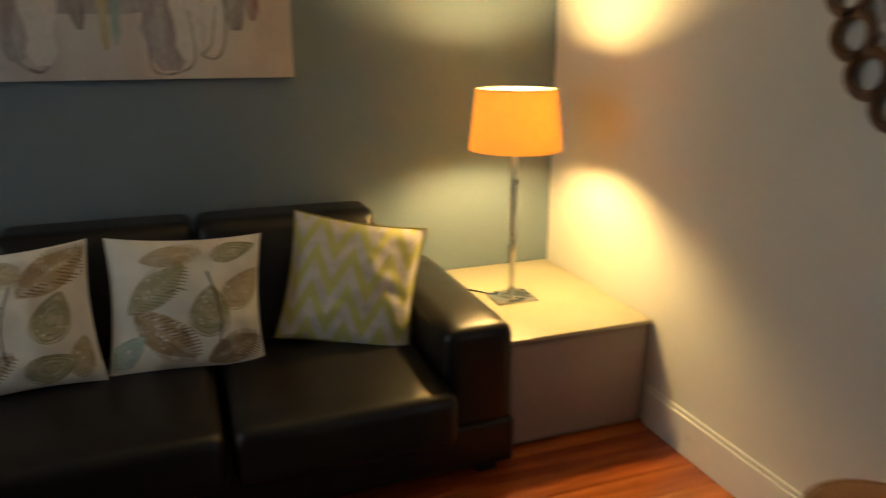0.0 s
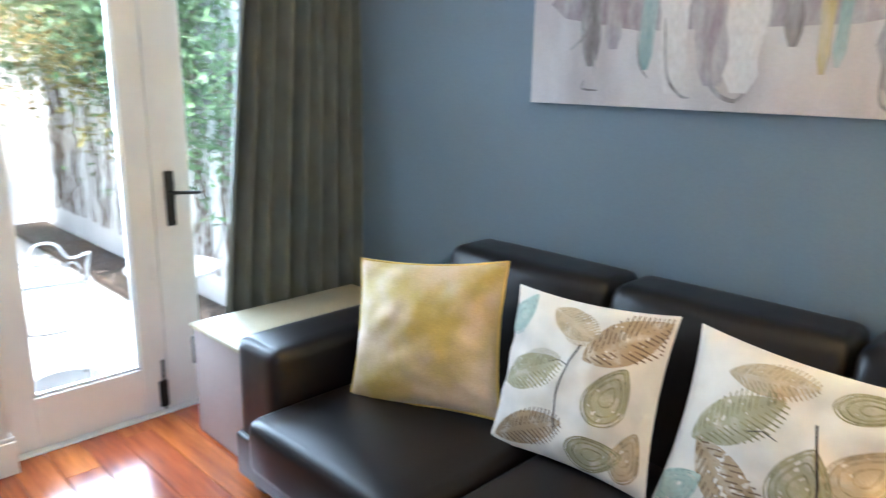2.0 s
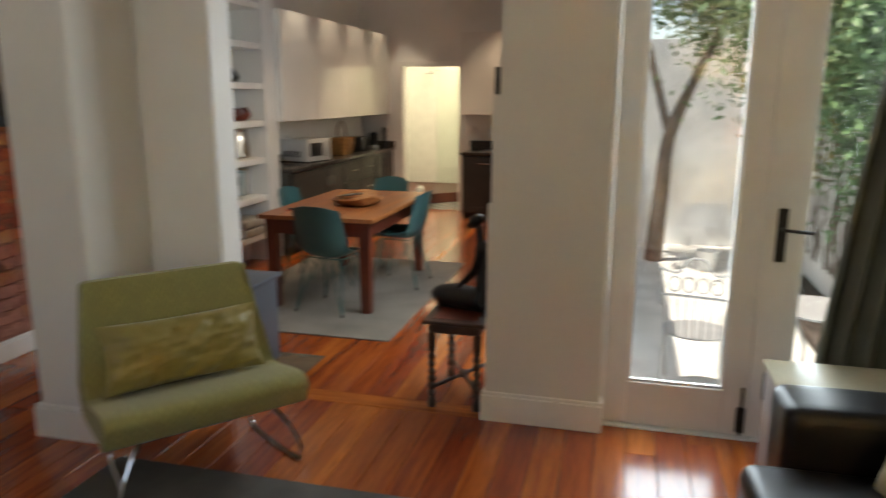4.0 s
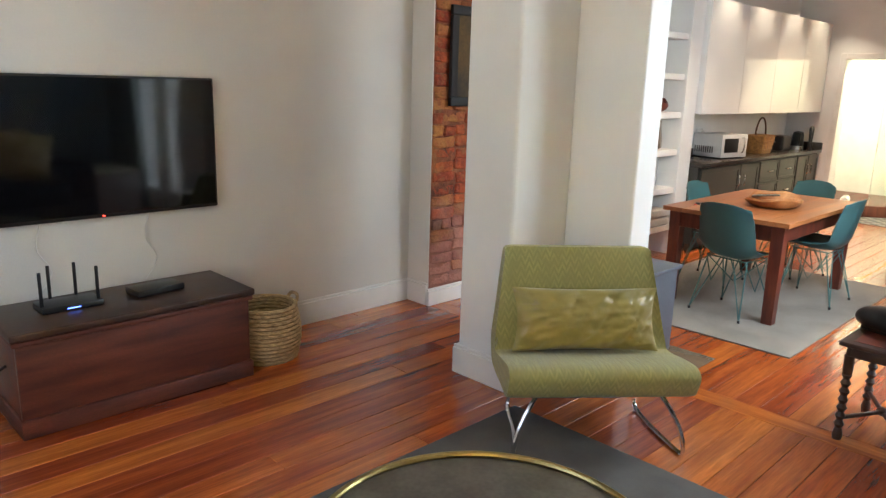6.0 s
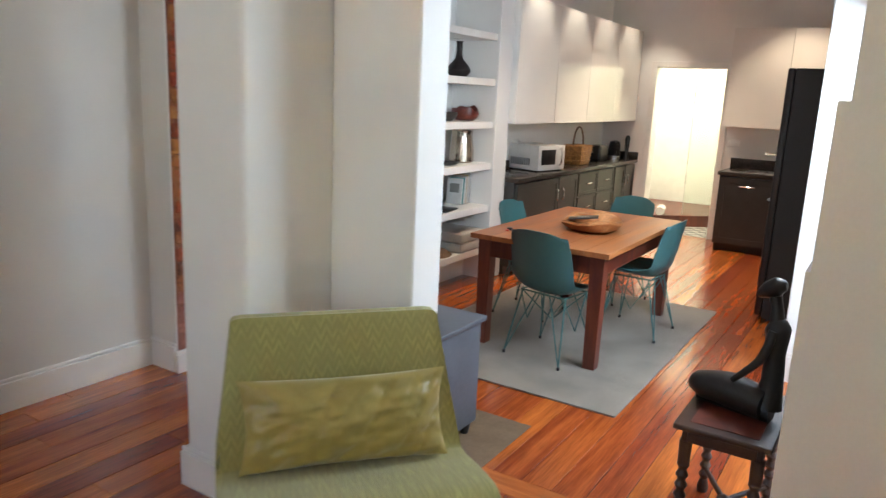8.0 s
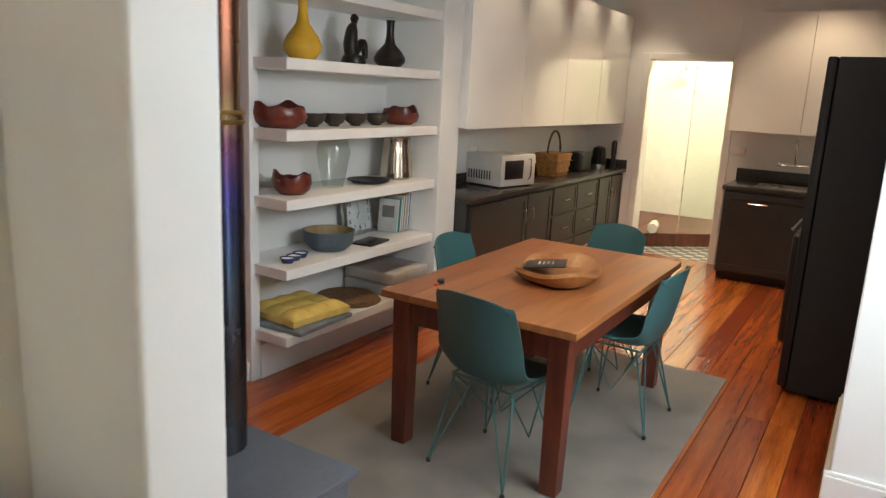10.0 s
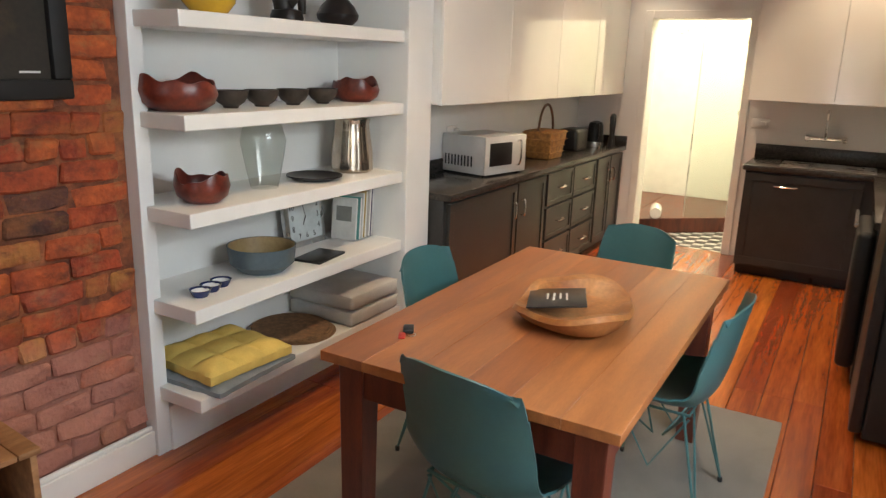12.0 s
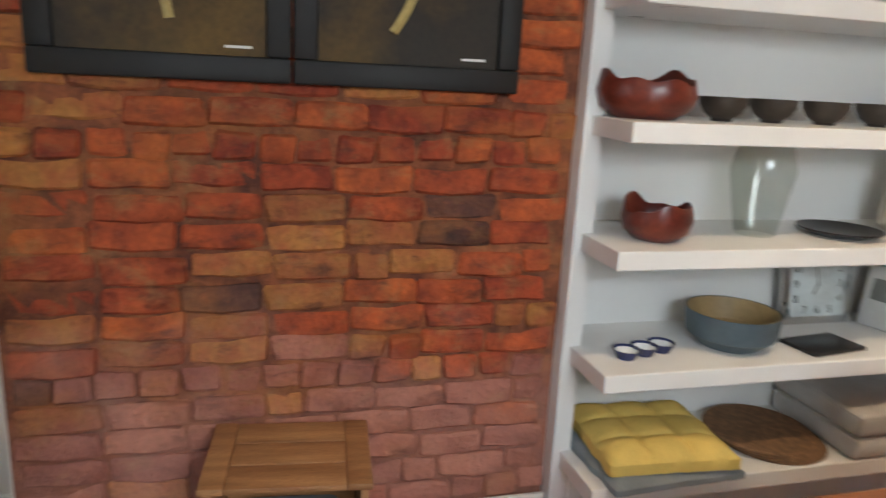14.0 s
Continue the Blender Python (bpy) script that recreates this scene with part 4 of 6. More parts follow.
single("rug", bm_box(-1.36, -0.47, 0, 1.5, 2.0, 0.011, 0.004), DARKRUG, "charcoal flatweave rug under the low table", "rug")
t = thing("coffee_table", "low round metal tray table with brass rim", "coffee table", pose(-0.01, 0.53, 0.011))
part("tray", bm_lathe([(0, 0.345), (0.50, 0.345), (0.505, 0.335), (0, 0.335)], 64), TRAY, t)
part("rim", bm_tube([(0.512 * math.cos(a), 0.512 * math.sin(a), 0.352) for a in (i * math.pi / 36 for i in range(72))], 0.012, 8, True), BRASS, t, "aged brass rim")
for k in range(4):
    a = k * math.pi / 2 + 0.4
    part("leg", bm_tube([(0.4 * math.cos(a), 0.4 * math.sin(a), 0), (0.33 * math.cos(a), 0.33 * math.sin(a), 0.335)], 0.012), IRON, t)


def chest():
    c = thing("blanket_chest", "mahogany blanket chest under the television", "chest")
    x0, x1, y0, y1 = -0.55, 0.59, -2.2, -1.72
    part("plinth", bm_box(x0 - 0.01, y0, 0, x1 + 0.01, y1 + 0.02, 0.09, 0.008), CHESTWOOD, c)
    part("front_panel", bm_box(x0, y1 - 0.03, 0.09, x1, y1, 0.47, 0.004), CHESTWOOD, c)
    part("back_panel", bm_box(x0, y0, 0.09, x1, y0 + 0.03, 0.47, 0.004), CHESTWOOD, c)
    for a in (x0, x1 - 0.03):
        part("side_panel", bm_box(a, y0 + 0.03, 0.09, a + 0.03, y1 - 0.03, 0.47, 0.004), CHESTWOOD, c)
    part("moulding", bm_box(x0 - 0.018, y0, 0.44, x1 + 0.018, y1 + 0.018, 0.465, 0.006), CHESTWOOD, c)
    part("lid", bm_box(x0 - 0.025, y0, 0.47, x1 + 0.025, y1 + 0.03, 0.505, 0.008, 3), DARKWOOD, c, "darker waxed lid")
    part("handle", bm_tube(smooth_path([(x1 + 0.005, -2.02, 0.3), (x1 + 0.04, -1.99, 0.27), (x1 + 0.04, -1.93, 0.27), (x1 + 0.005, -1.9, 0.3)]), 0.007), IRON, c)


chest()


def television():
    t = thing("television", "large flat black television mounted on the wall, off", "television")
    x0, x1, z0, z1 = -0.64, 0.66, 0.885, 1.615
    part("housing", bm_box(x0, -2.235, z0, x1, -2.198, z1, 0.006), BLACK, t)
    part("screen", bm_box(x0 + 0.012, -2.199, z0 + 0.02, x1 - 0.012, -2.1955, z1 - 0.012), SCREEN, t, "dark glossy screen")
    part("wall_mount", bm_box(-0.2, -2.25, 1.1, 0.2, -2.235, 1.4), IRON, t)
    part("power_light", bm_box(0.0, -2.1965, z0 + 0.006, 0.014, -2.1945, z0 + 0.012), glow("red_standby", (1, 0.05, 0.03), 2), t)


television()
for cx in (0.3, -0.25):
    single("cable", bm_tube(smooth_path([(cx, -2.235, 0.9), (cx + 0.03, -2.238, 0.75), (cx - 0.03, -2.24, 0.62), (cx + 0.06, -2.2, 0.515)]), 0.004, 6), PAPER, "thin white cable hanging below the television", "cable")
r = thing("router", "black wireless router with upright aerials on the chest", "router", pose(0.28, -1.98, 0.505))
part("body", bm_box(-0.14, -0.08, 0, 0.14, 0.08, 0.032, 0.008), BLACK, r)
for x, y in ((-0.12, 0.06), (-0.06, -0.075), (0.06, -0.075), (0.13, 0.04)):
    part("aerial", bm_box(x - 0.008, y - 0.004, 0.02, x + 0.008, y + 0.004, 0.2, 0.003), BLACK, r)
part("light", bm_box(-0.03, 0.0795, 0.012, 0.03, 0.0815, 0.017), glow("blue_led", (0.1, 0.2, 1), 2), r)
single("set_top_box", bm_box(-0.13, -0.07, 0, 0.13, 0.07, 0.035, 0.006), BLACK, "small black set-top box on the chest", "media box", pose(-0.15, -1.98, 0.505, 0, 0, 6))


def basket():
    b = thing("storage_basket", "round woven seagrass basket on the floor", "basket", pose(-0.77, -1.92, 0))
    bm = bmesh.new()
    for k in range(14):
        z = 0.013 + k * 0.0235
        r = 0.175 + 0.022 * math.sin(math.pi * min(1, k / 12))
        pts = [((r + 0.003 * math.sin(20 * a + k * math.pi)) * math.cos(a), (r + 0.003 * math.sin(20 * a + k * math.pi)) * math.sin(a), z) for a in (i * math.pi / 40 for i in range(80))]
        bm_tube(pts, 0.0135, 6, True, bm)
    part("weave", bm, SEAGRASS, b)
    part("bottom", bm_lathe([(0, 0.004), (0.17, 0.004), (0.17, 0.012), (0, 0.012)], 32), SEAGRASS, b)
    for s in (-1, 1):
        part("handle", bm_tube(smooth_path([(s * 0.185, -0.05, 0.315), (s * 0.2, -0.03, 0.35), (s * 0.2, 0.03, 0.35), (s * 0.185, 0.05, 0.315)]), 0.01), SEAGRASS, b)


basket()


def wall_ring():
    m = thing("wall_mirror", "round mirror in a carved brown chain-ring frame", "mirror", pose(2.222, 1.24, 1.86, 0, -90, 0))
    part("glass", bm_lathe([(0, 0.0), (0.36, 0.0), (0.36, 0.012), (0, 0.012)], 48), MIRROR, m, "mirror glass")
    for i in range(22):
        a = 2 * math.pi * i / 22
        c = Vector((0.44 * math.cos(a), 0.44 * math.sin(a), 0.014))
        part("ring", bm_tube([(c.x + 0.062 * math.cos(q), c.y + 0.062 * math.sin(q), c.z) for q in (k * math.pi / 8 for k in range(16))], 0.017, 6, True), CARVED, m)


wall_ring()
p = thing("pouf", "round tan leather pouf by the wall", "pouf", pose(1.96, 1.08, 0))
part("body", bm_lathe([(0.2, 0.0), (0.235, 0.03), (0.245, 0.25), (0.235, 0.44), (0.2, 0.485), (0.1, 0.5), (0, 0.502)], 40), TAN, p)
part("seam", bm_tube([(0.215 * math.cos(a), 0.215 * math.sin(a), 0.477) for a in (i * math.pi / 20 for i in range(40))], 0.005, 6, True), TAN, p)


# ---- dining room ----
def dining_table():
    t = thing("dining_table", "rectangular oiled wooden dining table with dark square legs", "dining table")
    x0, x1, y0, y1 = -5.29, -3.69, -0.985, -0.045
    n = 6
    for k in range(n):
        a, b = y0 + (y1 - y0) * k / n, y0 + (y1 - y0) * (k + 1) / n
        part("top_board", bm_box(x0, a + 0.0002, 0.728, x1, b - 0.0002, 0.76, 0.001, 1), TABLEWOOD, t)
    for a, b, c, d in ((x0 + 0.09, y0 + 0.05, x1 - 0.09, y0 + 0.075), (x0 + 0.09, y1 - 0.075, x1 - 0.09, y1 - 0.05), (x0 + 0.05, y0 + 0.09, x0 + 0.075, y1 - 0.09), (x1 - 0.075, y0 + 0.09, x1 - 0.05, y1 - 0.09)):
        part("apron", bm_box(a, b, 0.61, c, d, 0.728, 0.003), REDWOOD, t, smooth=False)
    for x in (x0 + 0.085, x1 - 0.085):
        for y in (y0 + 0.085, y1 - 0.085):
            bm = bm_box(x - 0.045, y - 0.045, 0.012, x + 0.045, y + 0.045, 0.728, 0.004)
            for v in bm.verts:
                if v.co.z < 0.3:
                    v.co.x, v.co.y = x + (v.co.x - x) * 0.85, y + (v.co.y - y) * 0.85
            part("leg", bm, REDWOOD, t, smooth=False)


dining_table()


def shell_chair(at):
    c = thing("dining_chair", "turquoise moulded plastic chair on a wire base", "chair", at, "chairs round the dining table")
    # local: +y ahead (towards the table), z up
    bm = bmesh.new()
    prof = smooth_path([(0.23, 0.425, 0.20), (0.18, 0.445, 0.225), (0.02, 0.43, 0.235), (-0.12, 0.43, 0.238), (-0.19, 0.48, 0.235), (-0.225, 0.58, 0.23), (-0.25, 0.705, 0.222), (-0.268, 0.80, 0.21), (-0.278, 0.842, 0.185)], 5)
    rows = []
    for k, p in enumerate(prof):
        s = k / (len(prof) - 1)
        row = []
        hw = p.z
        for i in range(17):
            u = i / 8 - 1
            lift = 0.075 * abs(u) ** 3 * (1 - abs(2 * min(s, 0.75) - 0.75)) * (s < 0.8)
            fwd = 0.075 * abs(u) ** 2.2 * min(1, max(0, (s - 0.3) * 3)) * (1 - 0.4 * s)
            drop = 0.03 * abs(u) ** 3 * (s > 0.9)
            row.append(bm.verts.new((u * hw, p.x + fwd, p.y + lift - drop)))
        rows.append(row)
    for a, b in zip(rows, rows[1:]):
        for i in range(16):
            bm.faces.new((a[i], a[i + 1], b[i + 1], b[i]))
    bmesh.ops.recalc_face_normals(bm, faces=bm.faces)
    thicken(bm, 0.007)
    part("shell", bm, TEAL, c)
    feet = [(-0.21, 0.19), (0.21, 0.19), (-0.21, -0.22), (0.21, -0.22)]
    for x, y in feet:
        sx, sy = (1 if x > 0 else -1), (1 if y > 0 else -1)
        part("leg_wire", bm_tube([(sx * 0.16, sy * 0.12, 0.425), (x, y, 0.012)], 0.0055, 6), WIRE, c)
        part("leg_wire", bm_tube([(sx * 0.05, sy * 0.13, 0.425), (x, y, 0.012)], 0.0045, 6), WIRE, c)
        part("foot", bm_lathe([(0.01, 0), (0.011, 0.015), (0.007, 0.02)], 10, x, y), BLACK, c)
    for sx in (-1, 1):
        part("side_wire", bm_tube([(sx * 0.16, 0.12, 0.41), (sx * 0.185, -0.02, 0.2), (sx * 0.16, -0.14, 0.41)], 0.0045, 6), WIRE, c)
    for sy in (-1, 1):
        part("cross_wire", bm_tube([(-0.16, sy * 0.13, 0.42), (0, sy * 0.02, 0.24), (0.16, sy * 0.13, 0.42)], 0.0045, 6), WIRE, c)
    part("seat_ring", bm_tube([(-0.16, 0.13, 0.425), (0.16, 0.13, 0.425), (0.16, -0.14, 0.425), (-0.16, -0.14, 0.425)], 0.006, 6, True), WIRE, c)
    return c


ch = shell_chair(pose(-3.86, -0.44, 0.012, 0, 0, 80))
copy_thing(ch, pose(-4.72, -0.16, 0.012, 0, 0, 178))
copy_thing(ch, pose(-4.62, -0.95, 0.012, 0, 0, 2))
copy_thing(ch, pose(-5.45, -0.62, 0.012, 0, 0, -112))

single("rug", bm_box(-5.62, -1.38, 0, -3.2, 0.235, 0.012, 0.004), RUG, "pale grey wool rug under the dining table", "rug")


def shelves():
    for z in (0.305, 0.68, 1.055, 1.415, 1.775, 2.15, 2.52):
        y1 = -1.735
        single("floating_shelf", bm_box(-5.28, -2.17, z - 0.058, -3.862, y1, z, 0.004), TRIM, "thick white floating shelf", "shelf", group="floating shelves", smooth=False)


shelves()


def carved_bowl(label, at, r, h, seed):
    rnd = random.Random(seed)
    ph = [rnd.random() * 6 for _ in range(4)]

    def wob(rr, z, a, k):
        lip = 0.10 * math.sin(2 * a + ph[0]) + 0.07 * math.sin(3 * a + ph[1]) + 0.04 * math.sin(7 * a + ph[2])
        return rr * (1 + 0.05 * math.sin(2 * a + ph[3])), z + (z / h) ** 2 * lip * h * 1.4

    bm = bm_lathe([(0, 0), (r * 0.6, 0.0), (r * 0.9, h * 0.25), (r, h * 0.6), (r * 0.92, h), (r * 0.87, h * 1.0), (r * 0.9, h * 0.6), (r * 0.75, h * 0.25), (r * 0.4, h * 0.12), (0, h * 0.1)], 48, wob=wob)
    single("carved_bowl", bm, REDBOWL, label, "bowl", at)


carved_bowl("large red-brown carved wooden bowl with wavy rim on the shelf", pose(-4.0, -1.93, 1.415), 0.145, 0.115, 3)
carved_bowl("red-brown carved wooden bowl with wavy rim on the shelf", pose(-5.15, -1.95, 1.415), 0.12, 0.105, 8)
carved_bowl("small red carved wooden bowl with jagged rim", pose(-4.07, -1.9, 1.055), 0.115, 0.105, 5)
bw = single("small_bowl", bm_lathe([(0, 0), (0.03, 0.0), (0.032, 0.008), (0.056, 0.024), (0.07, 0.048), (0.074, 0.072), (0.069, 0.072), (0.06, 0.042), (0.035, 0.018), (0, 0.014)], 28), DARKBOWL, "small dark clay bowl in a row", "bowl", pose(-4.27, -1.93, 1.415), "row of dark bowls")
for x in (-4.45, -4.65, -4.86):
    copy_thing(bw, pose(x, -1.93, 1.415))
single("glass_vase", bm_lathe([(0, 0), (0.06, 0.0), (0.066, 0.02), (0.084, 0.11), (0.1, 0.2), (0.101, 0.215), (0.086, 0.27), (0.073, 0.32), (0.072, 0.335)], 28, caps=False), VASEGLASS, "faceted smoky glass vase on the shelf", "vase", pose(-4.46, -1.94, 1.055))
single("metal_vase", bm_lathe([(0, 0), (0.095, 0.0), (0.108, 0.012), (0.107, 0.1), (0.092, 0.21), (0.088, 0.25), (0.094, 0.275), (0.084, 0.272), (0.08, 0.22), (0, 0.1)], 48, wob=lambda r, z, a, k: (r * (1 + 0.025 * math.cos(12 * a)), z)), BRONZEGLASS, "tall mirrored bronze vase on the shelf", "vase", pose(-5.12, -1.95, 1.055))
single("dark_plate", bm_lathe([(0, 0), (0.09, 0), (0.135, 0.018), (0.135, 0.024), (0.09, 0.008), (0, 0.006)], 36), BLACKGLAZE, "flat dark oval plate on the shelf", "plate", pose(-4.78, -1.92, 1.055))
b = thing("salad_bowl", "wide blue-grey bowl with bamboo inside", "bowl", pose(-4.42, -1.93, 0.68))
part("outside", bm_lathe([(0, 0), (0.1, 0), (0.145, 0.04), (0.155, 0.12), (0.15, 0.12), (0.148, 0.118)], 40, caps=False), BLUEBOWL, b)
part("inside", bm_lathe([(0.1525, 0.119), (0.149, 0.12), (0.135, 0.045), (0.09, 0.014), (0, 0.012)], 40, caps=False), BAMBOO, b, "golden bamboo inside")
d = thing("snack_dish", "navy and white three-part scalloped dish", "dish", pose(-4.07, -1.88, 0.68, 0, 0, 15))
for k in (-1, 0, 1):
    w = part("cup", bm_lathe([(0, 0), (0.03, 0), (0.045, 0.03), (0.041, 0.03), (0.028, 0.008), (0, 0.006)], 20, k * 0.075, 0), NAVY, d)
    part("glaze", bm_lathe([(0.036, 0.024), (0.0275, 0.0085), (0, 0.0065)], 20, k * 0.075, 0, caps=False), CHINA, w, "white glazed inside")


def clock():
    c = thing("shelf_clock", "square mirrored shelf clock with pale dial", "clock", pose(-4.89, -2.07, 0.68, 8, 0, 0))
    part("frame", bm_box(-0.15, -0.015, 0, 0.15, 0.01, 0.3, 0.004), STEEL, c)
    part("dial", bm_box(-0.12, 0.0101, 0.03, 0.12, 0.0125, 0.27), material("pale_dial", (0.55, 0.60, 0.60), 0.4), c)
    for i, s in enumerate("12 1 2 3 4 5 6 7 8 9 10 11".split()):
        a = math.pi / 2 - i * math.pi / 6
        cu = bpy.data.curves.new("numeral", "FONT")
        cu.body, cu.size, cu.align_x, cu.align_y, cu.extrude = s, 0.04, "CENTER", "CENTER", 0.0004
        cu.materials.append(BLACK)
        o = new("numeral", cu)
        o.parent = c
        q = max(abs(math.cos(a)), abs(math.sin(a)))
        o.matrix_local = pose(-0.097 * math.cos(a) / q, 0.0132, 0.15 + 0.097 * math.sin(a) / q, 90, 0, 180)
    part("hour_hand", bm_box(-0.003, 0.0135, -0.005, 0.003, 0.0145, 0.045), BLACK, c, at=pose(0, 0, 0.15, 0, 150, 0))
    part("minute_hand", bm_box(-0.002, 0.0148, -0.005, 0.002, 0.0155, 0.065), BLACK, c, at=pose(0, 0, 0.15, 0, 12, 0))


clock()
rnd = random.Random(11)
for k, col in enumerate([(0.55, 0.55, 0.53), (0.06, 0.25, 0.23), (0.5, 0.5, 0.48), (0.45, 0.3, 0.1), (0.5, 0.48, 0.45), (0.06, 0.055, 0.11)]):
    bk = thing("booklet", "upright leaning paper booklet on the shelf", "book", pose(-5.09 - 0.03 * k, -1.99 + 0.01 * rnd.random(), 0.68, 0, -7, 12), "booklets on the shelf")
    hh = 0.19 + 0.07 * rnd.random() + 0.01 * k
    part("cover", bm_box(-0.009, -0.07, 0.002, 0.009, 0.07, hh, 0.001), material("booklet_cover", col, 0.5, vary=0.1), bk)
    part("pages", bm_box(-0.007, -0.0695, 0.004, 0.007, 0.0715, hh - 0.003), PAPER, bk)
    part("print_block", bm_box(0.0085, -0.045, hh * 0.45, 0.0098, 0.045, hh * 0.8), material("booklet_print", (0.16 + 0.1 * k % 0.4, 0.16, 0.15), 0.5), bk)
single("black_folder", bm_box(-0.12, -0.075, 0, 0.12, 0.075, 0.012, 0.003), BLACK, "flat black folder on the shelf", "folder", pose(-4.74, -1.86, 0.68, 0, 0, 8))


def quilted_pad(label, at, w, d, h, mat, n):
    bm = bmesh.new()
    m = 36
    top, bot = [], []
    for j in range(m + 1):
        for i in range(m + 1):
            u, v = i / m, j / m
            tuft = abs(math.sin(u * math.pi * n)) ** 0.5 * abs(math.sin(v * math.pi * n)) ** 0.5
            z = h * (0.76 + 0.24 * tuft) * (1 - 0.35 * max(abs(2 * u - 1), abs(2 * v - 1)) ** 6)
            e = 0.008 * noise.noise((u * 7, v * 7, n))
            top.append(bm.verts.new(((u - 0.5) * w + e, (v - 0.5) * d + e, z)))
            bot.append(bm.verts.new(((u - 0.5) * w + e, (v - 0.5) * d + e, 0)))
    k = m + 1
    for j in range(m):
        for i in range(m):
            a = j * k + i
            bm.faces.new((top[a], top[a + 1], top[a + k + 1], top[a + k]))
            bm.faces.new((bot[a], bot[a + k], bot[a + k + 1], bot[a + 1]))
    edge = [(i, i + 1) for i in range(m)] + [(i * k + m, (i + 1) * k + m) for i in range(m)] + [(m * k + i + 1, m * k + i) for i in range(m, -1, -1) if i < m] + [((i + 1) * k, i * k) for i in range(m)]
    for a, b in edge:
        bm.faces.new((top[b], top[a], bot[a], bot[b]))
    bmesh.ops.recalc_face_normals(bm, faces=bm.faces)
    single("seat_pad", bm, mat, label, "seat pad", at)


quilted_pad("grey-blue quilted seat pad under the yellow one", pose(-4.14, -1.92, 0.305, 0, 0, 3), 0.47, 0.44, 0.042, GREYPAD, 3)
quilted_pad("yellow tufted seat pad stacked on a grey one", pose(-4.15, -1.92, 0.345, 0, 0, -4), 0.44, 0.40, 0.075, YELLOWPAD, 3)
for k in range(4):
    single("placemat", bm_lathe([(0, 0), (0.185, 0), (0.19, 0.004), (0.185, 0.009), (0, 0.009)], 40), CORK, "round brown cork placemat in a pile", "placemat", pose(-4.65 + 0.012 * k, -1.93 - 0.006 * k, 0.305 + 0.0095 * k, 0, 0, 20 * k), "pile of placemats")
for k in range(2):
    s = thing("box_cushion", "flat grey box cushion stacked on the shelf", "cushion", pose(-5.04, -1.94, 0.305 + 0.085 * k), "stack of box cushions")
    part("cover", rounded_slab(0.42, 0.42, 0.08, 0.02, 0.01), GREYSEAT, s)
    part("piping", bm_tube([(-0.205, -0.205, 0.072), (0.205, -0.205, 0.072), (0.205, 0.205, 0.072), (-0.205, 0.205, 0.072)], 0.004, 6, True), GREYSEAT, s)


def bottle_vase(label, at, mat, r, h):
    single("bottle_vase", bm_lathe([(0, 0), (r * 0.6, 0), (r * 0.95, h * 0.12), (r, h * 0.2), (r * 0.8, h * 0.33), (r * 0.35, h * 0.5), (r * 0.24, h * 0.65), (r * 0.24, h * 0.95), (r * 0.3, h), (r * 0.2, h), (r * 0.15, h * 0.6), (0, h * 0.5)], 36), mat, label, "vase", at)


bottle_vase("glossy mustard yellow bottle vase on the upper shelf", pose(-4.15, -1.9, 1.775), YELLOWGLAZE, 0.105, 0.38)
bottle_vase("matt black bottle vase on the upper shelf", pose(-4.98, -1.93, 1.775), BLACKGLAZE, 0.102, 0.29)


def blob_chain(pts, radii, bm=None, seg=12):
    return bm_tube(smooth_path(pts, 6), 0.01, seg, bm=bm, radii=[radii[min(len(radii) - 1, int(i / 6))] * (1 - (i / 6) % 1) + radii[min(len(radii) - 1, int(i / 6) + 1)] * ((i / 6) % 1) for i in range(6 * (len(pts) - 1) + 1)])


def small_statue():
    bm = bm_lathe([(0, 0), (0.07, 0), (0.075, 0.02), (0.065, 0.05), (0, 0.07)], 20)
    blob_chain([(0.02, 0, 0.05), (0.03, 0, 0.12), (0.02, 0, 0.2), (0.0, 0, 0.235)], [0.04, 0.045, 0.035, 0.015], bm)
    blob_chain([(0, 0, 0.235), (0, 0, 0.265), (0.005, 0, 0.29)], [0.015, 0.028, 0.01], bm)
    blob_chain([(0.02, 0.02, 0.07), (-0.05, 0.03, 0.13), (-0.07, 0.03, 0.04)], [0.03, 0.024, 0.016], bm)
    single("small_statue", bm, BRONZE, "small dark seated bronze statue on the shelf", "statue", pose(-4.62, -1.93, 1.775))


small_statue()


def live_bowl():
    def wob(r, z, a, k):
        f = 1 + 0.16 * math.cos(2 * a + 0.5) + 0.05 * math.sin(3 * a) + 0.03 * math.sin(5 * a + 1)
        return r * f, z + (0.016 * math.sin(2 * a + 1) + 0.008 * math.sin(5 * a)) * (z > 0.04)

    single("wooden_bowl", bm_lathe([(0, 0), (0.15, 0), (0.205, 0.02), (0.24, 0.06), (0.228, 0.075), (0.19, 0.068), (0.155, 0.03), (0, 0.018)], 56, wob=wob), OLIVEWOOD, "live-edge carved wooden bowl on the dining table", "bowl", pose(-4.43, -0.43, 0.76, 0, 0, 20))
    c = thing("menu_card", "dark printed card lying across the wooden bowl", "card", pose(-4.36, -0.48, 0.842, 6, -5, 20))
    part("card", bm_box(-0.14, -0.1, 0, 0.14, 0.1, 0.006, 0.001), BLACK, c)
    for k in range(4):
        part("print_bar", bm_box(-0.06, 0.03 - 0.022 * k, 0.0062, 0.05 - 0.02 * (k % 2), 0.037 - 0.022 * k, 0.0066), PAPER, c)


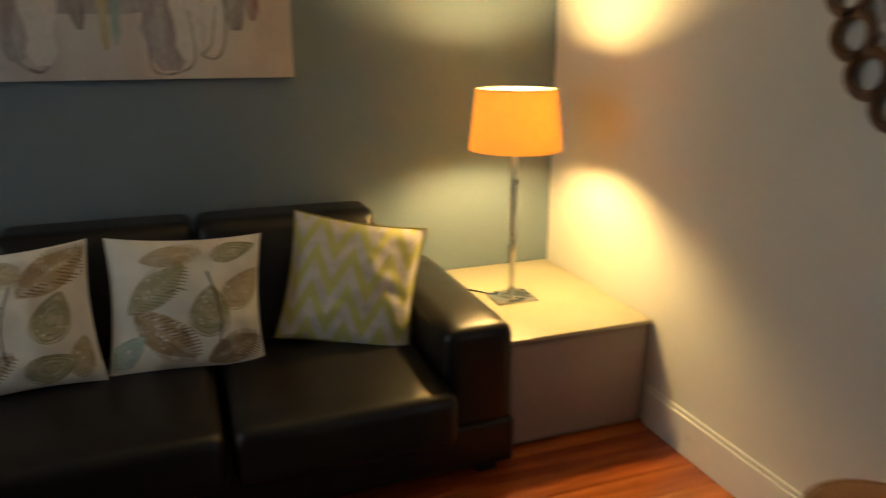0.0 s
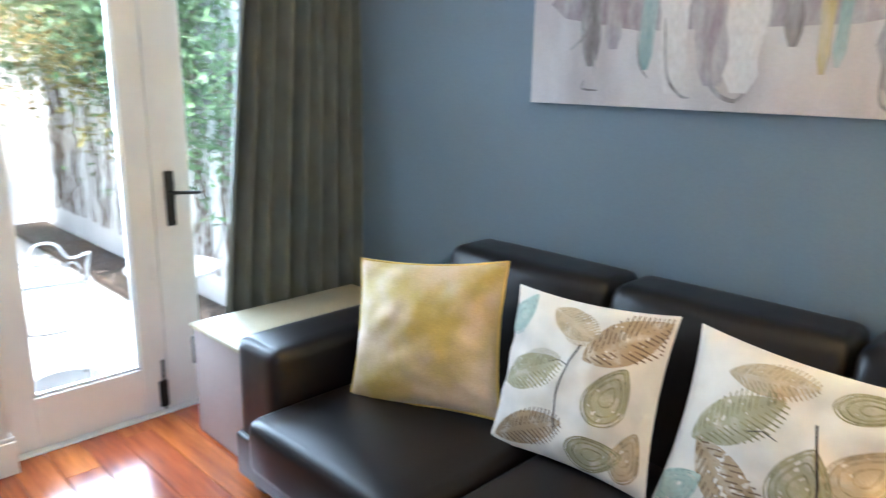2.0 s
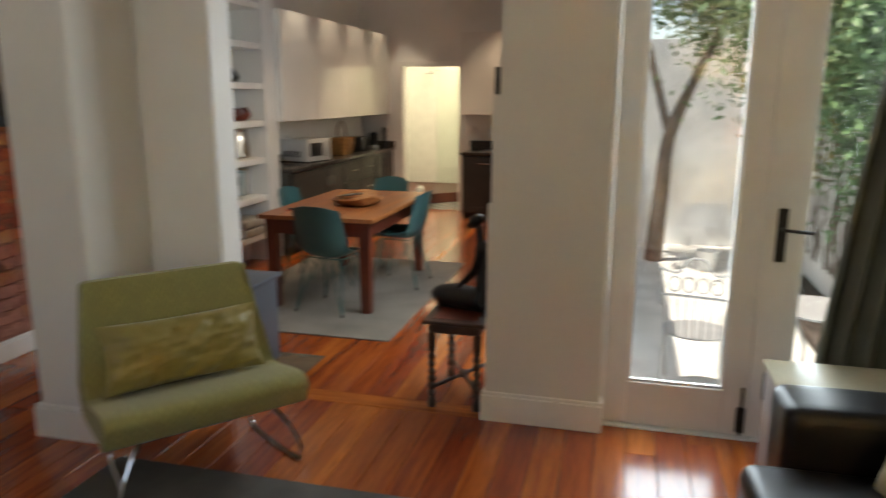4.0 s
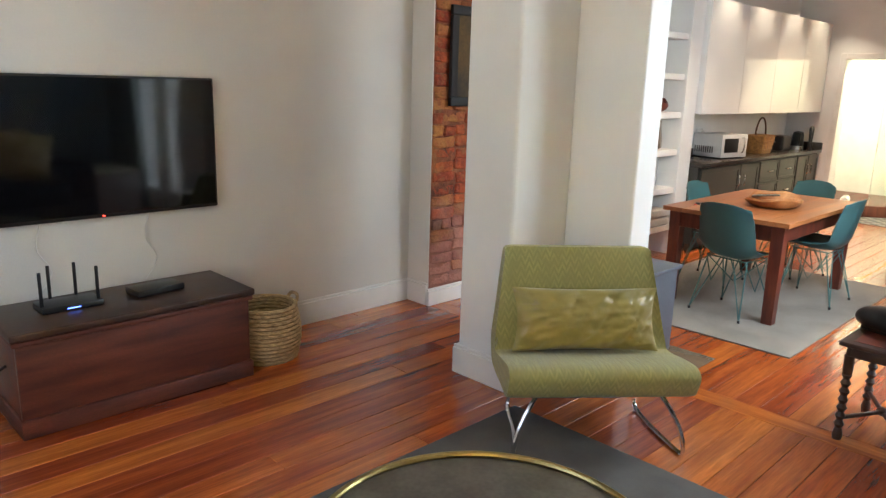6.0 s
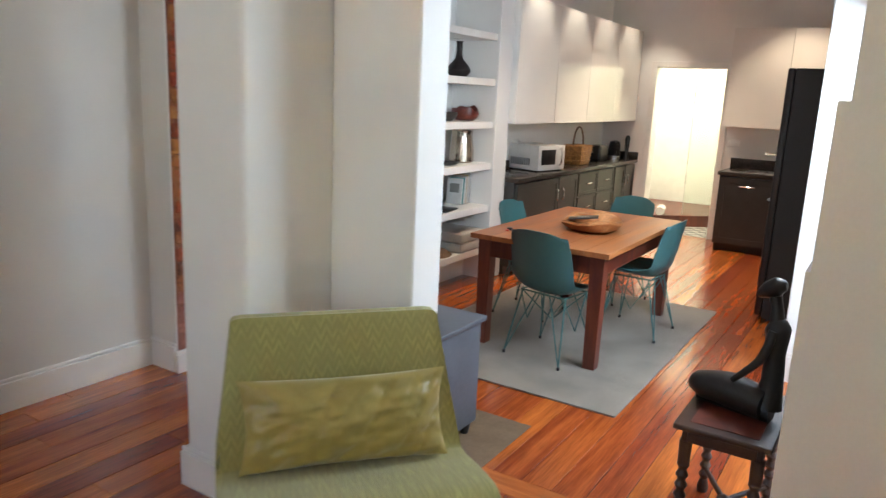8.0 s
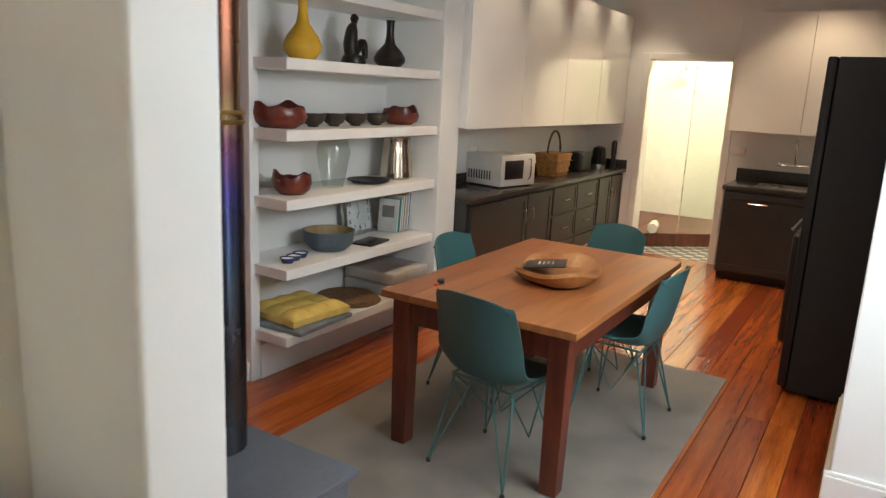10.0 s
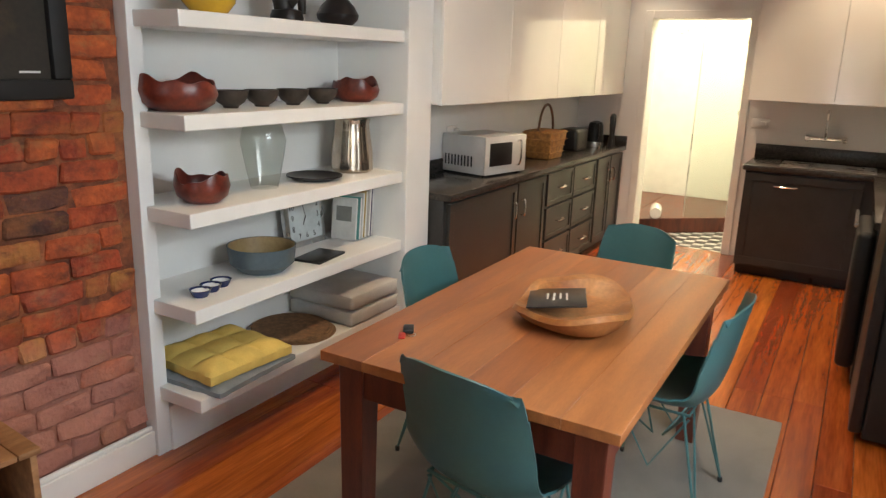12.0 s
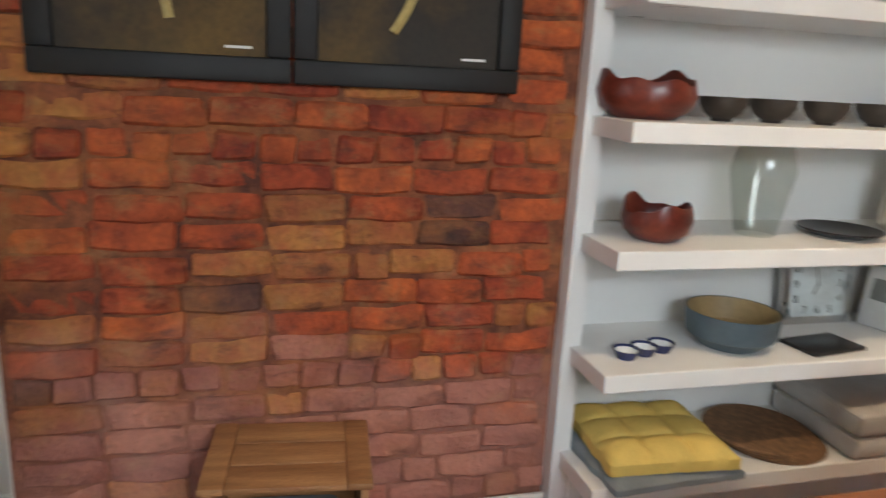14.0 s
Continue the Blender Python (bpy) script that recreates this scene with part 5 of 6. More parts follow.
live_bowl()
k = thing("key_fob", "black car key with red tag on the table", "key", pose(-3.98, -0.85, 0.76, 0, 0, 30))
part("fob", bm_box(-0.035, -0.018, 0, 0.03, 0.018, 0.014, 0.006), BLACK, k)
part("tag", bm_box(0.03, -0.03, 0.001, 0.075, -0.008, 0.007, 0.002), material("red_tag", (0.5, 0.03, 0.02), 0.4), k)
part("key_ring", bm_tube([(0.04 + 0.016 * math.cos(a), 0.01 + 0.016 * math.sin(a), 0.004) for a in (i * math.pi / 8 for i in range(16))], 0.0015, 5, True), STEEL, k)


def stove():
    s = thing("wood_stove", "grey steel wood stove with a tall flue pipe", "stove")
    part("body", bm_box(-2.6, -0.92, 0.07, -2.17, -0.27, 0.585, 0.008), STOVE, s)
    part("top_plate", bm_box(-2.62, -0.94, 0.585, -2.15, -0.25, 0.61, 0.006), STOVE, s)
    for x in (-2.56, -2.21):
        for y in (-0.88, -0.31):
            part("foot", bm_lathe([(0.018, 0.007), (0.022, 0.02), (0.03, 0.07)], 12, x, y), IRON, s)
    pm = material("heat_blued_steel", (0.30, 0.22, 0.20), 0.27, 1.0, vary=0.15, scale=4)
    nt = pm.node_tree
    tc, sp, rp = nt.nodes.new("ShaderNodeTexCoord"), nt.nodes.new("ShaderNodeSeparateXYZ"), nt.nodes.new("ShaderNodeValToRGB")
    mr = nt.nodes.new("ShaderNodeMapRange")
    mr.inputs[1].default_value, mr.inputs[2].default_value = 0.61, 3.1
    nt.links.new(tc.outputs["Object"], sp.inputs[0])
    nt.links.new(sp.outputs[2], mr.inputs[0])
    nt.links.new(mr.outputs[0], rp.inputs[0])
    el = rp.color_ramp.elements
    el[0].position, el[0].color = 0.0, (0.10, 0.095, 0.10, 1)
    el[1].position, el[1].color = 1.0, (0.15, 0.05, 0.025, 1)
    for q, col in ((0.12, (0.20, 0.21, 0.24)), (0.22, (0.13, 0.19, 0.30)), (0.30, (0.12, 0.10, 0.34)), (0.355, (0.33, 0.13, 0.22)), (0.385, (0.55, 0.36, 0.16)), (0.41, (0.33, 0.15, 0.09)), (0.55, (0.32, 0.09, 0.05))):
        e = el.new(q)
        e.color = (*(c * 0.32 for c in col), 1)
    nt.links.new(rp.outputs[0], nt.nodes["Principled BSDF"].inputs["Base Color"])
    part("flue_pipe", bm_lathe([(0.083, 0.61), (0.083, 1.56), (0.0, 1.56)], 40, -2.475, -0.66), pm, s, "heat-coloured steel flue pipe")
    part("flue_pipe", bm_lathe([(0.076, 1.56), (0.076, 3.1)], 40, -2.475, -0.66), pm, s, "heat-coloured steel flue pipe")
    for z in (1.545, 1.57):
        part("collar", bm_tube([(-2.475 + 0.083 * math.cos(a), -0.66 + 0.083 * math.sin(a), z) for a in (i * math.pi / 20 for i in range(40))], 0.007, 6, True), BRASS, s, "brass-coloured collar")


stove()
single("hearth_plate", bm_box(-2.83, -1.0, 0, -2.2, -0.075, 0.007, 0.002), material("hearth_glass", (0.16, 0.11, 0.07), 0.1, vary=0.1), "glass hearth plate under the stove", "hearth plate")


def turned_leg(h):
    prof = [(0.02, 0.0), (0.024, 0.02), (0.018, 0.05)]
    z = 0.06
    while z < h - 0.1:
        prof += [(0.014, z), (0.024, z + 0.02), (0.014, z + 0.04)]
        z += 0.042
    return prof + [(0.022, h - 0.09), (0.024, h)]


def side_table():
    s = thing("side_table", "dark oak side table with bobbin-turned legs", "side table")
    x0, x1, y0, y1, h = -2.79, -2.24, 0.745, 1.085, 0.5
    part("top", bm_box(x0, y0, h - 0.022, x1, y1, h, 0.006, 3), DARKWOOD, s)
    part("top_inlay", bm_box(x0 + 0.05, y0 + 0.05, h, x1 - 0.05, y1 - 0.05, h + 0.002), REDWOOD, s)
    for a, b, c, d in ((x0 + 0.03, y0 + 0.03, x1 - 0.03, y0 + 0.05), (x0 + 0.03, y1 - 0.05, x1 - 0.03, y1 - 0.03), (x0 + 0.03, y0 + 0.05, x0 + 0.05, y1 - 0.05), (x1 - 0.05, y0 + 0.05, x1 - 0.03, y1 - 0.05)):
        part("apron", bm_box(a, b, h - 0.075, c, d, h - 0.022, 0.003), DARKWOOD, s)
    for x in (x0 + 0.045, x1 - 0.045):
        for y in (y0 + 0.045, y1 - 0.045):
            part("leg", bm_lathe(turned_leg(h - 0.07), 16, x, y), DARKWOOD, s)
    part("stretcher", bm_tube([(x0 + 0.045, y0 + 0.045, 0.11), (x1 - 0.045, y1 - 0.045, 0.11)], 0.011), DARKWOOD, s)
    part("stretcher", bm_tube([(x0 + 0.045, y1 - 0.045, 0.111), (x1 - 0.045, y0 + 0.045, 0.111)], 0.011), DARKWOOD, s)
    part("boss", bm_lathe([(0, 0.085), (0.03, 0.1), (0.03, 0.12), (0, 0.14)], 16, (x0 + x1) / 2, (y0 + y1) / 2), DARKWOOD, s)


side_table()


def kneeling_statue():
    """Dark kneeling statue that looks up, one plain mesh."""
    bm = blob_chain([(0.02, 0.06, 0.06), (0.0, -0.08, 0.07), (0.0, -0.19, 0.062), (0.0, -0.235, 0.05)], [0.062, 0.068, 0.055, 0.02])
    blob_chain([(0.0, 0.08, 0.03), (0, -0.05, 0.028), (0, -0.2, 0.022)], [0.045, 0.042, 0.026], bm)
    blob_chain([(0.0, 0.06, 0.05), (0.0, 0.065, 0.15), (0.0, 0.062, 0.26), (0, 0.06, 0.35), (0, 0.05, 0.39)], [0.055, 0.04, 0.036, 0.046, 0.02], bm)
    blob_chain([(0, 0.052, 0.38), (0, 0.045, 0.43), (0, 0.035, 0.47)], [0.028, 0.022, 0.022], bm)
    blob_chain([(0, -0.025, 0.462), (0, 0.005, 0.485), (0, 0.04, 0.507), (0, 0.068, 0.515)], [0.012, 0.032, 0.036, 0.014], bm)
    blob_chain([(0.035, 0.055, 0.35), (0.05, 0.03, 0.24), (0.05, -0.06, 0.13)], [0.018, 0.015, 0.012], bm)
    blob_chain([(-0.035, 0.055, 0.35), (-0.05, 0.03, 0.24), (-0.05, -0.06, 0.13)], [0.018, 0.015, 0.012], bm)
    single("kneeling_statue", bm, BRONZE, "tall dark kneeling wooden statue on the side table", "statue", pose(-2.50, 0.96, 0.504, 0, 0, -10))


kneeling_statue()


def box_stool():
    s = thing("box_stool", "small raw pine crate stool against the brick", "stool", pose(-2.965, -1.815, 0, 0, 0, -6))
    w, d, h = 0.42, 0.35, 0.48
    for x in (-w / 2, w / 2 - 0.02):
        part("side_board", bm_box(x, -d / 2 + 0.01, 0, x + 0.02, d / 2 - 0.01, h - 0.02, 0.003), PINE, s)
    part("back_board", bm_box(-w / 2 + 0.02, -d / 2 + 0.01, 0, w / 2 - 0.02, -d / 2 + 0.03, h - 0.02, 0.003), PINE, s)
    part("shelf", bm_box(-w / 2 + 0.02, -d / 2 + 0.03, 0.08, w / 2 - 0.02, d / 2 - 0.02, 0.1, 0.003), PINE, s)
    for a, b in ((-w / 2 - 0.01, -w / 2 + 0.055), (w / 2 - 0.055, w / 2 + 0.01)):
        part("top_end", bm_box(a, -d / 2, h - 0.02, b, d / 2, h, 0.004), PINE, s)
    for k in range(3):
        a = -d / 2 + d * k / 3
        part("top_slat", bm_box(-w / 2 + 0.056, a + 0.002, h - 0.02, w / 2 - 0.056, a + d / 3 - 0.002, h - 0.002, 0.004), PINE, s)
    single("folded_blanket", rounded_slab(0.3, 0.2, 0.16, 0.03, 0.01), GREYPAD, "folded grey-blue blanket inside the pine crate", "blanket", pose(-2.965, -1.86, 0.1, 0, 0, -6))


box_stool()


def framed_picture(x0, x1, label, seed):
    p = thing("framed_picture", label, "picture")
    z0, z1, y = 1.465, 2.16, -2.02
    for a, b, c, d in ((x0, z0, x1, z0 + 0.065), (x0, z1 - 0.065, x1, z1), (x0, z0 + 0.065, x0 + 0.065, z1 - 0.065), (x1 - 0.065, z0 + 0.065, x1, z1 - 0.065)):
        part("frame_bar", bm_box(a, y, b, c, y + 0.035, d, 0.008), FRAMEBLACK, p)
    part("print", bm_box(x0 + 0.06, y, z0 + 0.06, x1 - 0.06, y + 0.012, z1 - 0.06), PICTURE, p, "dark ochre print")
    xm = (x0 + x1) / 2
    part("painted_shape", bm_tube(smooth_path([(xm - 0.05 * seed, y + 0.013, z0 + 0.15), (xm, y + 0.013, z0 + 0.24), (xm + 0.06 * seed, y + 0.013, z0 + 0.42), (xm, y + 0.013, z0 + 0.55)]), 0.014, 6), GOLDPAINT, p)
    part("signature_bar", bm_box(x0 + 0.1, y + 0.0122, z0 + 0.085, x0 + 0.17, y + 0.0135, z0 + 0.092), PAPER, p)


framed_picture(-2.98, -2.345, "black framed dark ochre print on brick", 0.3)
framed_picture(-3.622, -2.985, "black framed ochre print with pale limb shape", -1)


# ---- kitchen ----
def bar_handle(parent, p, ax, L=0.1, out=(0, 1, 0)):
    p, ax, out = Vector(p), Vector(ax), Vector(out)
    part("handle", bm_tube(smooth_path([p - ax * L / 2, p - ax * L / 2 + out * 0.025, p + ax * L / 2 + out * 0.025, p + ax * L / 2], 4), 0.006, 6), CHROME, parent, "chrome bar handle")


def shaker(parent, name, x0, x1, z0, z1, y):
    """Framed cabinet front facing +y."""
    f = part(name, bm_box(x0, y - 0.018, z0, x1, y, z1, 0.002), CHARCOAL, parent, smooth=False)
    bm = bmesh.new()
    e = 0.05 if x1 - x0 > 0.25 and z1 - z0 > 0.25 else 0.03
    for a, b, c, d in ((x0, z0, x1, z0 + e), (x0, z1 - e, x1, z1), (x0, z0 + e, x0 + e, z1 - e), (x1 - e, z0 + e, x1, z1 - e)):
        bm_box(a, y, b, c, y + 0.008, d, 0.002, bm=bm)
    part("raised_frame", bm, CHARCOAL, f, smooth=False)
    return f


def counters():
    u = thing("base_cabinet", "charcoal base cabinet with plain panel and paired doors", "cabinet")
    part("body", bm_box(-7.0, -2.08, 0.08, -5.53, -1.62, 0.87), CHARCOAL, u, smooth=False)
    part("plinth", bm_box(-7.0, -2.0, 0, -5.53, -1.68, 0.08), BLACK, u, smooth=False)
    for a, b, s in ((-6.48, -5.56, -1), (-6.99, -6.5, 1)):
        f = shaker(u, "door", a, b, 0.1, 0.85, -1.6)
        bar_handle(f, ((a + 0.06) if s < 0 else (b - 0.06), -1.592, 0.68), (0, 0, 1))
    u = thing("drawer_cabinet", "charcoal drawer cabinet with six framed drawers", "cabinet")
    part("body", bm_box(-8.15, -2.08, 0.08, -7.01, -1.62, 0.87), CHARCOAL, u, smooth=False)
    part("plinth", bm_box(-8.15, -2.0, 0, -7.01, -1.68, 0.08), BLACK, u, smooth=False)
    for a, b in ((-7.57, -7.03), (-8.13, -7.59)):
        for z0, z1 in ((0.1, 0.33), (0.35, 0.59), (0.61, 0.85)):
            f = shaker(u, "drawer", a, b, z0, z1, -1.6)
            bar_handle(f, ((a + b) / 2, -1.592, (z0 + z1) / 2), (1, 0, 0), 0.12)
    u = thing("base_cabinet", "charcoal base cabinet with two framed doors", "cabinet")
    part("body", bm_box(-8.925, -2.08, 0.08, -8.16, -1.62, 0.87), CHARCOAL, u, smooth=False)
    part("plinth", bm_box(-8.925, -2.0, 0, -8.16, -1.68, 0.08), BLACK, u, smooth=False)
    for a, b, s in ((-8.53, -8.18, -1), (-8.9, -8.55, 1)):
        f = shaker(u, "door", a, b, 0.1, 0.85, -1.6)
        bar_handle(f, ((a + 0.05) if s < 0 else (b - 0.05), -1.592, 0.68), (0, 0, 1))
    single("worktop", bm_box(-8.93, -2.08, 0.87, -5.522, -1.57, 0.91, 0.004), WORKTOP, "long dark granite worktop", "worktop")
    bm = bm_box(-8.91, -2.08, 0.91, -5.522, -2.06, 1.0, 0.003)
    bm_box(-8.93, -2.06, 0.91, -8.91, -1.57, 1.0, 0.003, bm=bm)
    single("upstand", bm, WORKTOP, "low dark granite upstand behind the worktop", "upstand")
    xs = [-5.525, -6.38, -7.23, -8.08, -8.925]
    for a, b in zip(xs, xs[1:]):
        u = thing("wall_cabinet", "tall gloss white handleless wall cabinet", "cabinet", group="white wall cabinets")
        part("body", bm_box(b + 0.001, -2.08, 1.40, a - 0.001, -1.67, 2.5), WHITE, u, smooth=False)
        part("door", bm_box(b + 0.002, -1.67, 1.395, a - 0.002, -1.65, 2.5, 0.002), GLOSSWHITE, u, smooth=False)
    # sink run
    u = thing("sink_cabinet", "charcoal sink cabinet with framed front", "cabinet")
    part("body", bm_box(-8.93, -0.41, 0.08, -8.31, 1.15, 0.87), CHARCOAL, u, smooth=False)
    part("plinth", bm_box(-8.93, -0.4, 0, -8.36, 1.15, 0.08), BLACK, u, smooth=False)
    f = part("door", bm_box(-8.31, -0.40, 0.1, -8.29, 0.43, 0.85, 0.003), CHARCOAL, u, smooth=False)
    bm = bmesh.new()
    for a, b, c, d in ((-0.40, 0.1, 0.43, 0.16), (-0.40, 0.79, 0.43, 0.85), (-0.40, 0.16, -0.34, 0.79), (0.37, 0.16, 0.43, 0.79)):
        bm_box(-8.29, a, b, -8.282, c, d, 0.002, bm=bm)
    part("raised_frame", bm, CHARCOAL, f, smooth=False)
    bar_handle(f, (-8.282, -0.1, 0.76), (0, 1, 0), 0.14, (1, 0, 0))
    u = thing("base_cabinet", "charcoal base cabinets along the kitchen window side", "cabinet")
    part("body", bm_box(-8.3, 0.52, 0.08, -6.9, 1.15, 0.87), CHARCOAL, u, smooth=False)
    single("worktop", bm_box(-8.93, -0.43, 0.87, -8.27, 1.15, 0.91, 0.004), WORKTOP, "dark granite worktop round the sink", "worktop")
    single("worktop", bm_box(-8.269, 0.48, 0.87, -6.28, 1.15, 0.91, 0.004), WORKTOP, "dark granite worktop beside the refrigerator", "worktop")
    single("upstand", bm_box(-8.93, -0.43, 0.91, -8.91, 1.15, 1.03, 0.003), WORKTOP, "dark granite upstand behind the sink", "upstand")
    s = thing("sink", "stainless steel sink let into the worktop", "sink")
    part("rim", bm_box(-8.8, -0.18, 0.91, -8.36, 0.5, 0.914, 0.002), STEEL, s)
    part("basin", bm_box(-8.75, 0.02, 0.9142, -8.42, 0.42, 0.9155, 0.001), STEEL, s)
    t = thing("tap", "chrome wall-mounted mixer tap over the sink", "tap")
    part("spout", bm_tube(smooth_path([(-8.91, 0.1, 1.12), (-8.85, 0.1, 1.12), (-8.84, 0.1, 1.3), (-8.8, 0.1, 1.345), (-8.74, 0.1, 1.33), (-8.73, 0.1, 1.27)]), 0.011), CHROME, t)
    part("bar", bm_tube([(-8.87, -0.02, 1.11), (-8.87, 0.22, 1.11)], 0.016), CHROME, t)
    for y in (-0.04, 0.24):
        part("knob", bm_lathe([(0.0, -0.02), (0.024, -0.018), (0.026, 0.01), (0, 0.02)], 14), CHROME, t, at=pose(-8.87, y, 1.11, 90, 0, 0))
    for a, b in ((-0.5, 0.13), (0.13, 0.76)):
        u = thing("wall_cabinet", "gloss white wall cabinet over the sink", "cabinet", group="white sink wall cabinets")
        part("body", bm_box(-8.93, a + 0.001, 1.41, -8.6, b - 0.001, 2.5), WHITE, u, smooth=False)
        part("door", bm_box(-8.6, a + 0.002, 1.405, -8.58, b - 0.002, 2.5, 0.002), GLOSSWHITE, u, smooth=False)
    r = thing("dish_rack", "small wire dish rack beside the sink", "dish rack", pose(-8.55, 0.68, 0.91))
    for k in range(7):
        part("wire", bm_tube([(-0.1, -0.1 + 0.033 * k, 0.004), (-0.1, -0.1 + 0.033 * k, 0.09), (0.1, -0.1 + 0.033 * k, 0.09), (0.1, -0.1 + 0.033 * k, 0.004)], 0.003, 5), CHROME, r)
    d = thing("dishwasher", "dark grey dishwasher with protruding door", "dishwasher")
    part("body", bm_box(-6.88, 0.5, 0.02, -6.29, 1.12, 0.865), FRIDGEBLACK, d, smooth=False)
    part("door", bm_box(-6.88, 0.41, 0.1, -6.29, 0.5, 0.85, 0.03, 3), FRIDGEBLACK, d, "dark grey door")
    part("handle", bm_tube([(-6.82, 0.4, 0.87), (-6.35, 0.4, 0.87)], 0.012), CHROME, d)
    f = thing("refrigerator", "tall dark refrigerator beside the wall", "refrigerator")
    part("body", bm_box(-6.25, 0.56, 0.02, -5.63, 1.14, 1.93, 0.006), FRIDGEBLACK, f, smooth=False)
    part("door", bm_box(-6.25, 0.505, 0.04, -5.63, 0.555, 1.93, 0.01), FRIDGEBLACK, f)
    part("foot", bm_box(-6.2, 0.6, 0, -5.68, 1.1, 0.02), BLACK, f)


counters()


def microwave():
    m = thing("microwave", "silver microwave oven on the worktop", "microwave", pose(-6.45, -1.84, 0.91, 0, 0, -12))
    part("housing", bm_box(-0.22, -0.19, 0.015, 0.22, 0.165, 0.262, 0.006), SILVER, m)
    part("front", bm_box(-0.22, 0.165, 0.015, 0.22, 0.185, 0.262, 0.006), SILVER, m)
    part("window", bm_box(-0.06, 0.185, 0.07, 0.175, 0.189, 0.22, 0.002), BLACK, m, "dark door window")
    part("handle", bm_tube(smooth_path([(-0.12, 0.185, 0.06), (-0.12, 0.215, 0.09), (-0.12, 0.215, 0.22), (-0.12, 0.185, 0.22)], 4), 0.007), CHROME, m)
    for k in range(9):
        part("vent", bm_box(0.2195, -0.16 + 0.028 * k, 0.06, 0.2215, -0.148 + 0.028 * k, 0.13), BLACK, m)
    for x in (-0.2, 0.2):
        part("foot", bm_box(x - 0.015, -0.15, 0, x + 0.015, 0.15, 0.015), BLACK, m)


microwave()
b = thing("picnic_basket", "honey wicker basket with hooped handle", "basket", pose(-7.5, -1.83, 0.91))
bm = bm_box(-0.17, -0.12, 0, 0.17, 0.12, 0.22, 0.012)
for v in bm.verts:
    k = 0.8 + 0.2 * v.co.z / 0.22
    v.co.x, v.co.y = v.co.x * k, v.co.y * k
part("body", bm, TAN_WICKER, b)
for z in (0.05, 0.1, 0.15, 0.205):
    k = 0.812 + 0.2 * z / 0.22
    part("weave_band", bm_tube([(-0.17 * k, -0.12 * k, z), (0.17 * k, -0.12 * k, z), (0.17 * k, 0.12 * k, z), (-0.17 * k, 0.12 * k, z)], 0.006, 6, True), TAN_WICKER, b)
part("handle", bm_tube([(0.15 * math.cos(a), 0, 0.2 + 0.22 * math.sin(a)) for a in (i * math.pi / 16 for i in range(17))], 0.01), CARVED, b)
t = thing("toaster", "black two-slot toaster on the worktop", "toaster", pose(-8.2, -1.85, 0.91))
part("body", rounded_slab(0.3, 0.18, 0.19, 0.03, 0.005), BLACK, t)
part("lever", bm_box(0.15, -0.015, 0.1, 0.175, 0.015, 0.115, 0.003), CHROME, t)
k = thing("kettle", "black and steel electric kettle", "kettle", pose(-8.66, -1.8, 0.91))
part("jug", bm_lathe([(0.075, 0.02), (0.078, 0.05), (0.07, 0.18), (0.06, 0.22), (0.02, 0.235), (0, 0.236)], 28), BLACK, k)
part("band", bm_lathe([(0.0775, 0.0), (0.0785, 0.03), (0.0775, 0.045)], 28), STEEL, k)
part("handle", bm_tube(smooth_path([(0.05, 0.03, 0.22), (0.11, 0.06, 0.2), (0.115, 0.06, 0.1), (0.07, 0.035, 0.06)]), 0.012), BLACK, k)
part("spout", bm_box(-0.085, -0.02, 0.17, -0.055, 0.02, 0.215, 0.006), BLACK, k)
g = thing("grinder_pair", "pair of black pepper mills on the worktop", "pepper mill", pose(-8.72, -1.66, 0.91))
for x in (0, 0.06):
    part("mill", bm_lathe([(0.02, 0), (0.022, 0.04), (0.014, 0.12), (0.018, 0.16), (0.022, 0.27), (0.012, 0.3), (0, 0.31)], 16, x - 0.03, 0), BLACK, g)
for p, y in ((pose(-6.4, -2.076, 1.17), 0), (pose(-8.927, -0.42, 1.2, 0, 0, -90), 0)):
    s = thing("wall_socket", "white double wall socket", "socket", p, "wall sockets")
    part("plate", bm_box(-0.07, 0, -0.04, 0.07, 0.008, 0.04, 0.003), CHINA, s)
    part("plug", bm_box(-0.05, 0.008, -0.02, -0.01, 0.04, 0.02, 0.005), CHINA, s)


# ---- outside the garden door ----
setting("garden_wall", bm_box(-9.0, 3.75, -0.35, -2.45, 3.95, 2.6), GARDENWALL, "whitewashed garden wall under bare vines", "garden wall")
setting("far_wall", bm_box(-9.2, 1.4, -0.35, -9.0, 4.2, 2.4), GARDENWALL, "whitewashed wall at the end of the patio", "garden wall")
setting("house_wall_outside", bm_box(-9.0, 1.4, 2.5, -2.62, 1.5, 3.3), GARDENWALL, "white outside wall of the kitchen wing", "house wall")
setting("planting_bed", bm_box(-8.9, 3.3, -0.35, -2.9, 3.75, -0.27, 0.02), SOIL, "narrow soil bed along the garden wall", "planting bed")


def vine(count, seed):
    v = thing("climbing_vine", "bare grey vine stems climbing the white wall", "vine")
    rnd = random.Random(seed)
    bm = bmesh.new()
    for _ in range(count):
        x = -2.7 - 5.6 * rnd.random()
        pts, z = [], 0.0
        dx = rnd.uniform(-0.25, 0.25)
        while z < rnd.uniform(1.6, 2.6):
            pts.append((x + rnd.uniform(-0.05, 0.05) + dx * z, 3.735 - 0.05 * rnd.random(), z))
            z += 0.16
        if len(pts) > 3:
            bm_tube(pts, 0.005 + 0.008 * rnd.random(), 4, bm=bm)
    part("stems", bm, BARK, v)


vine(70, 5)


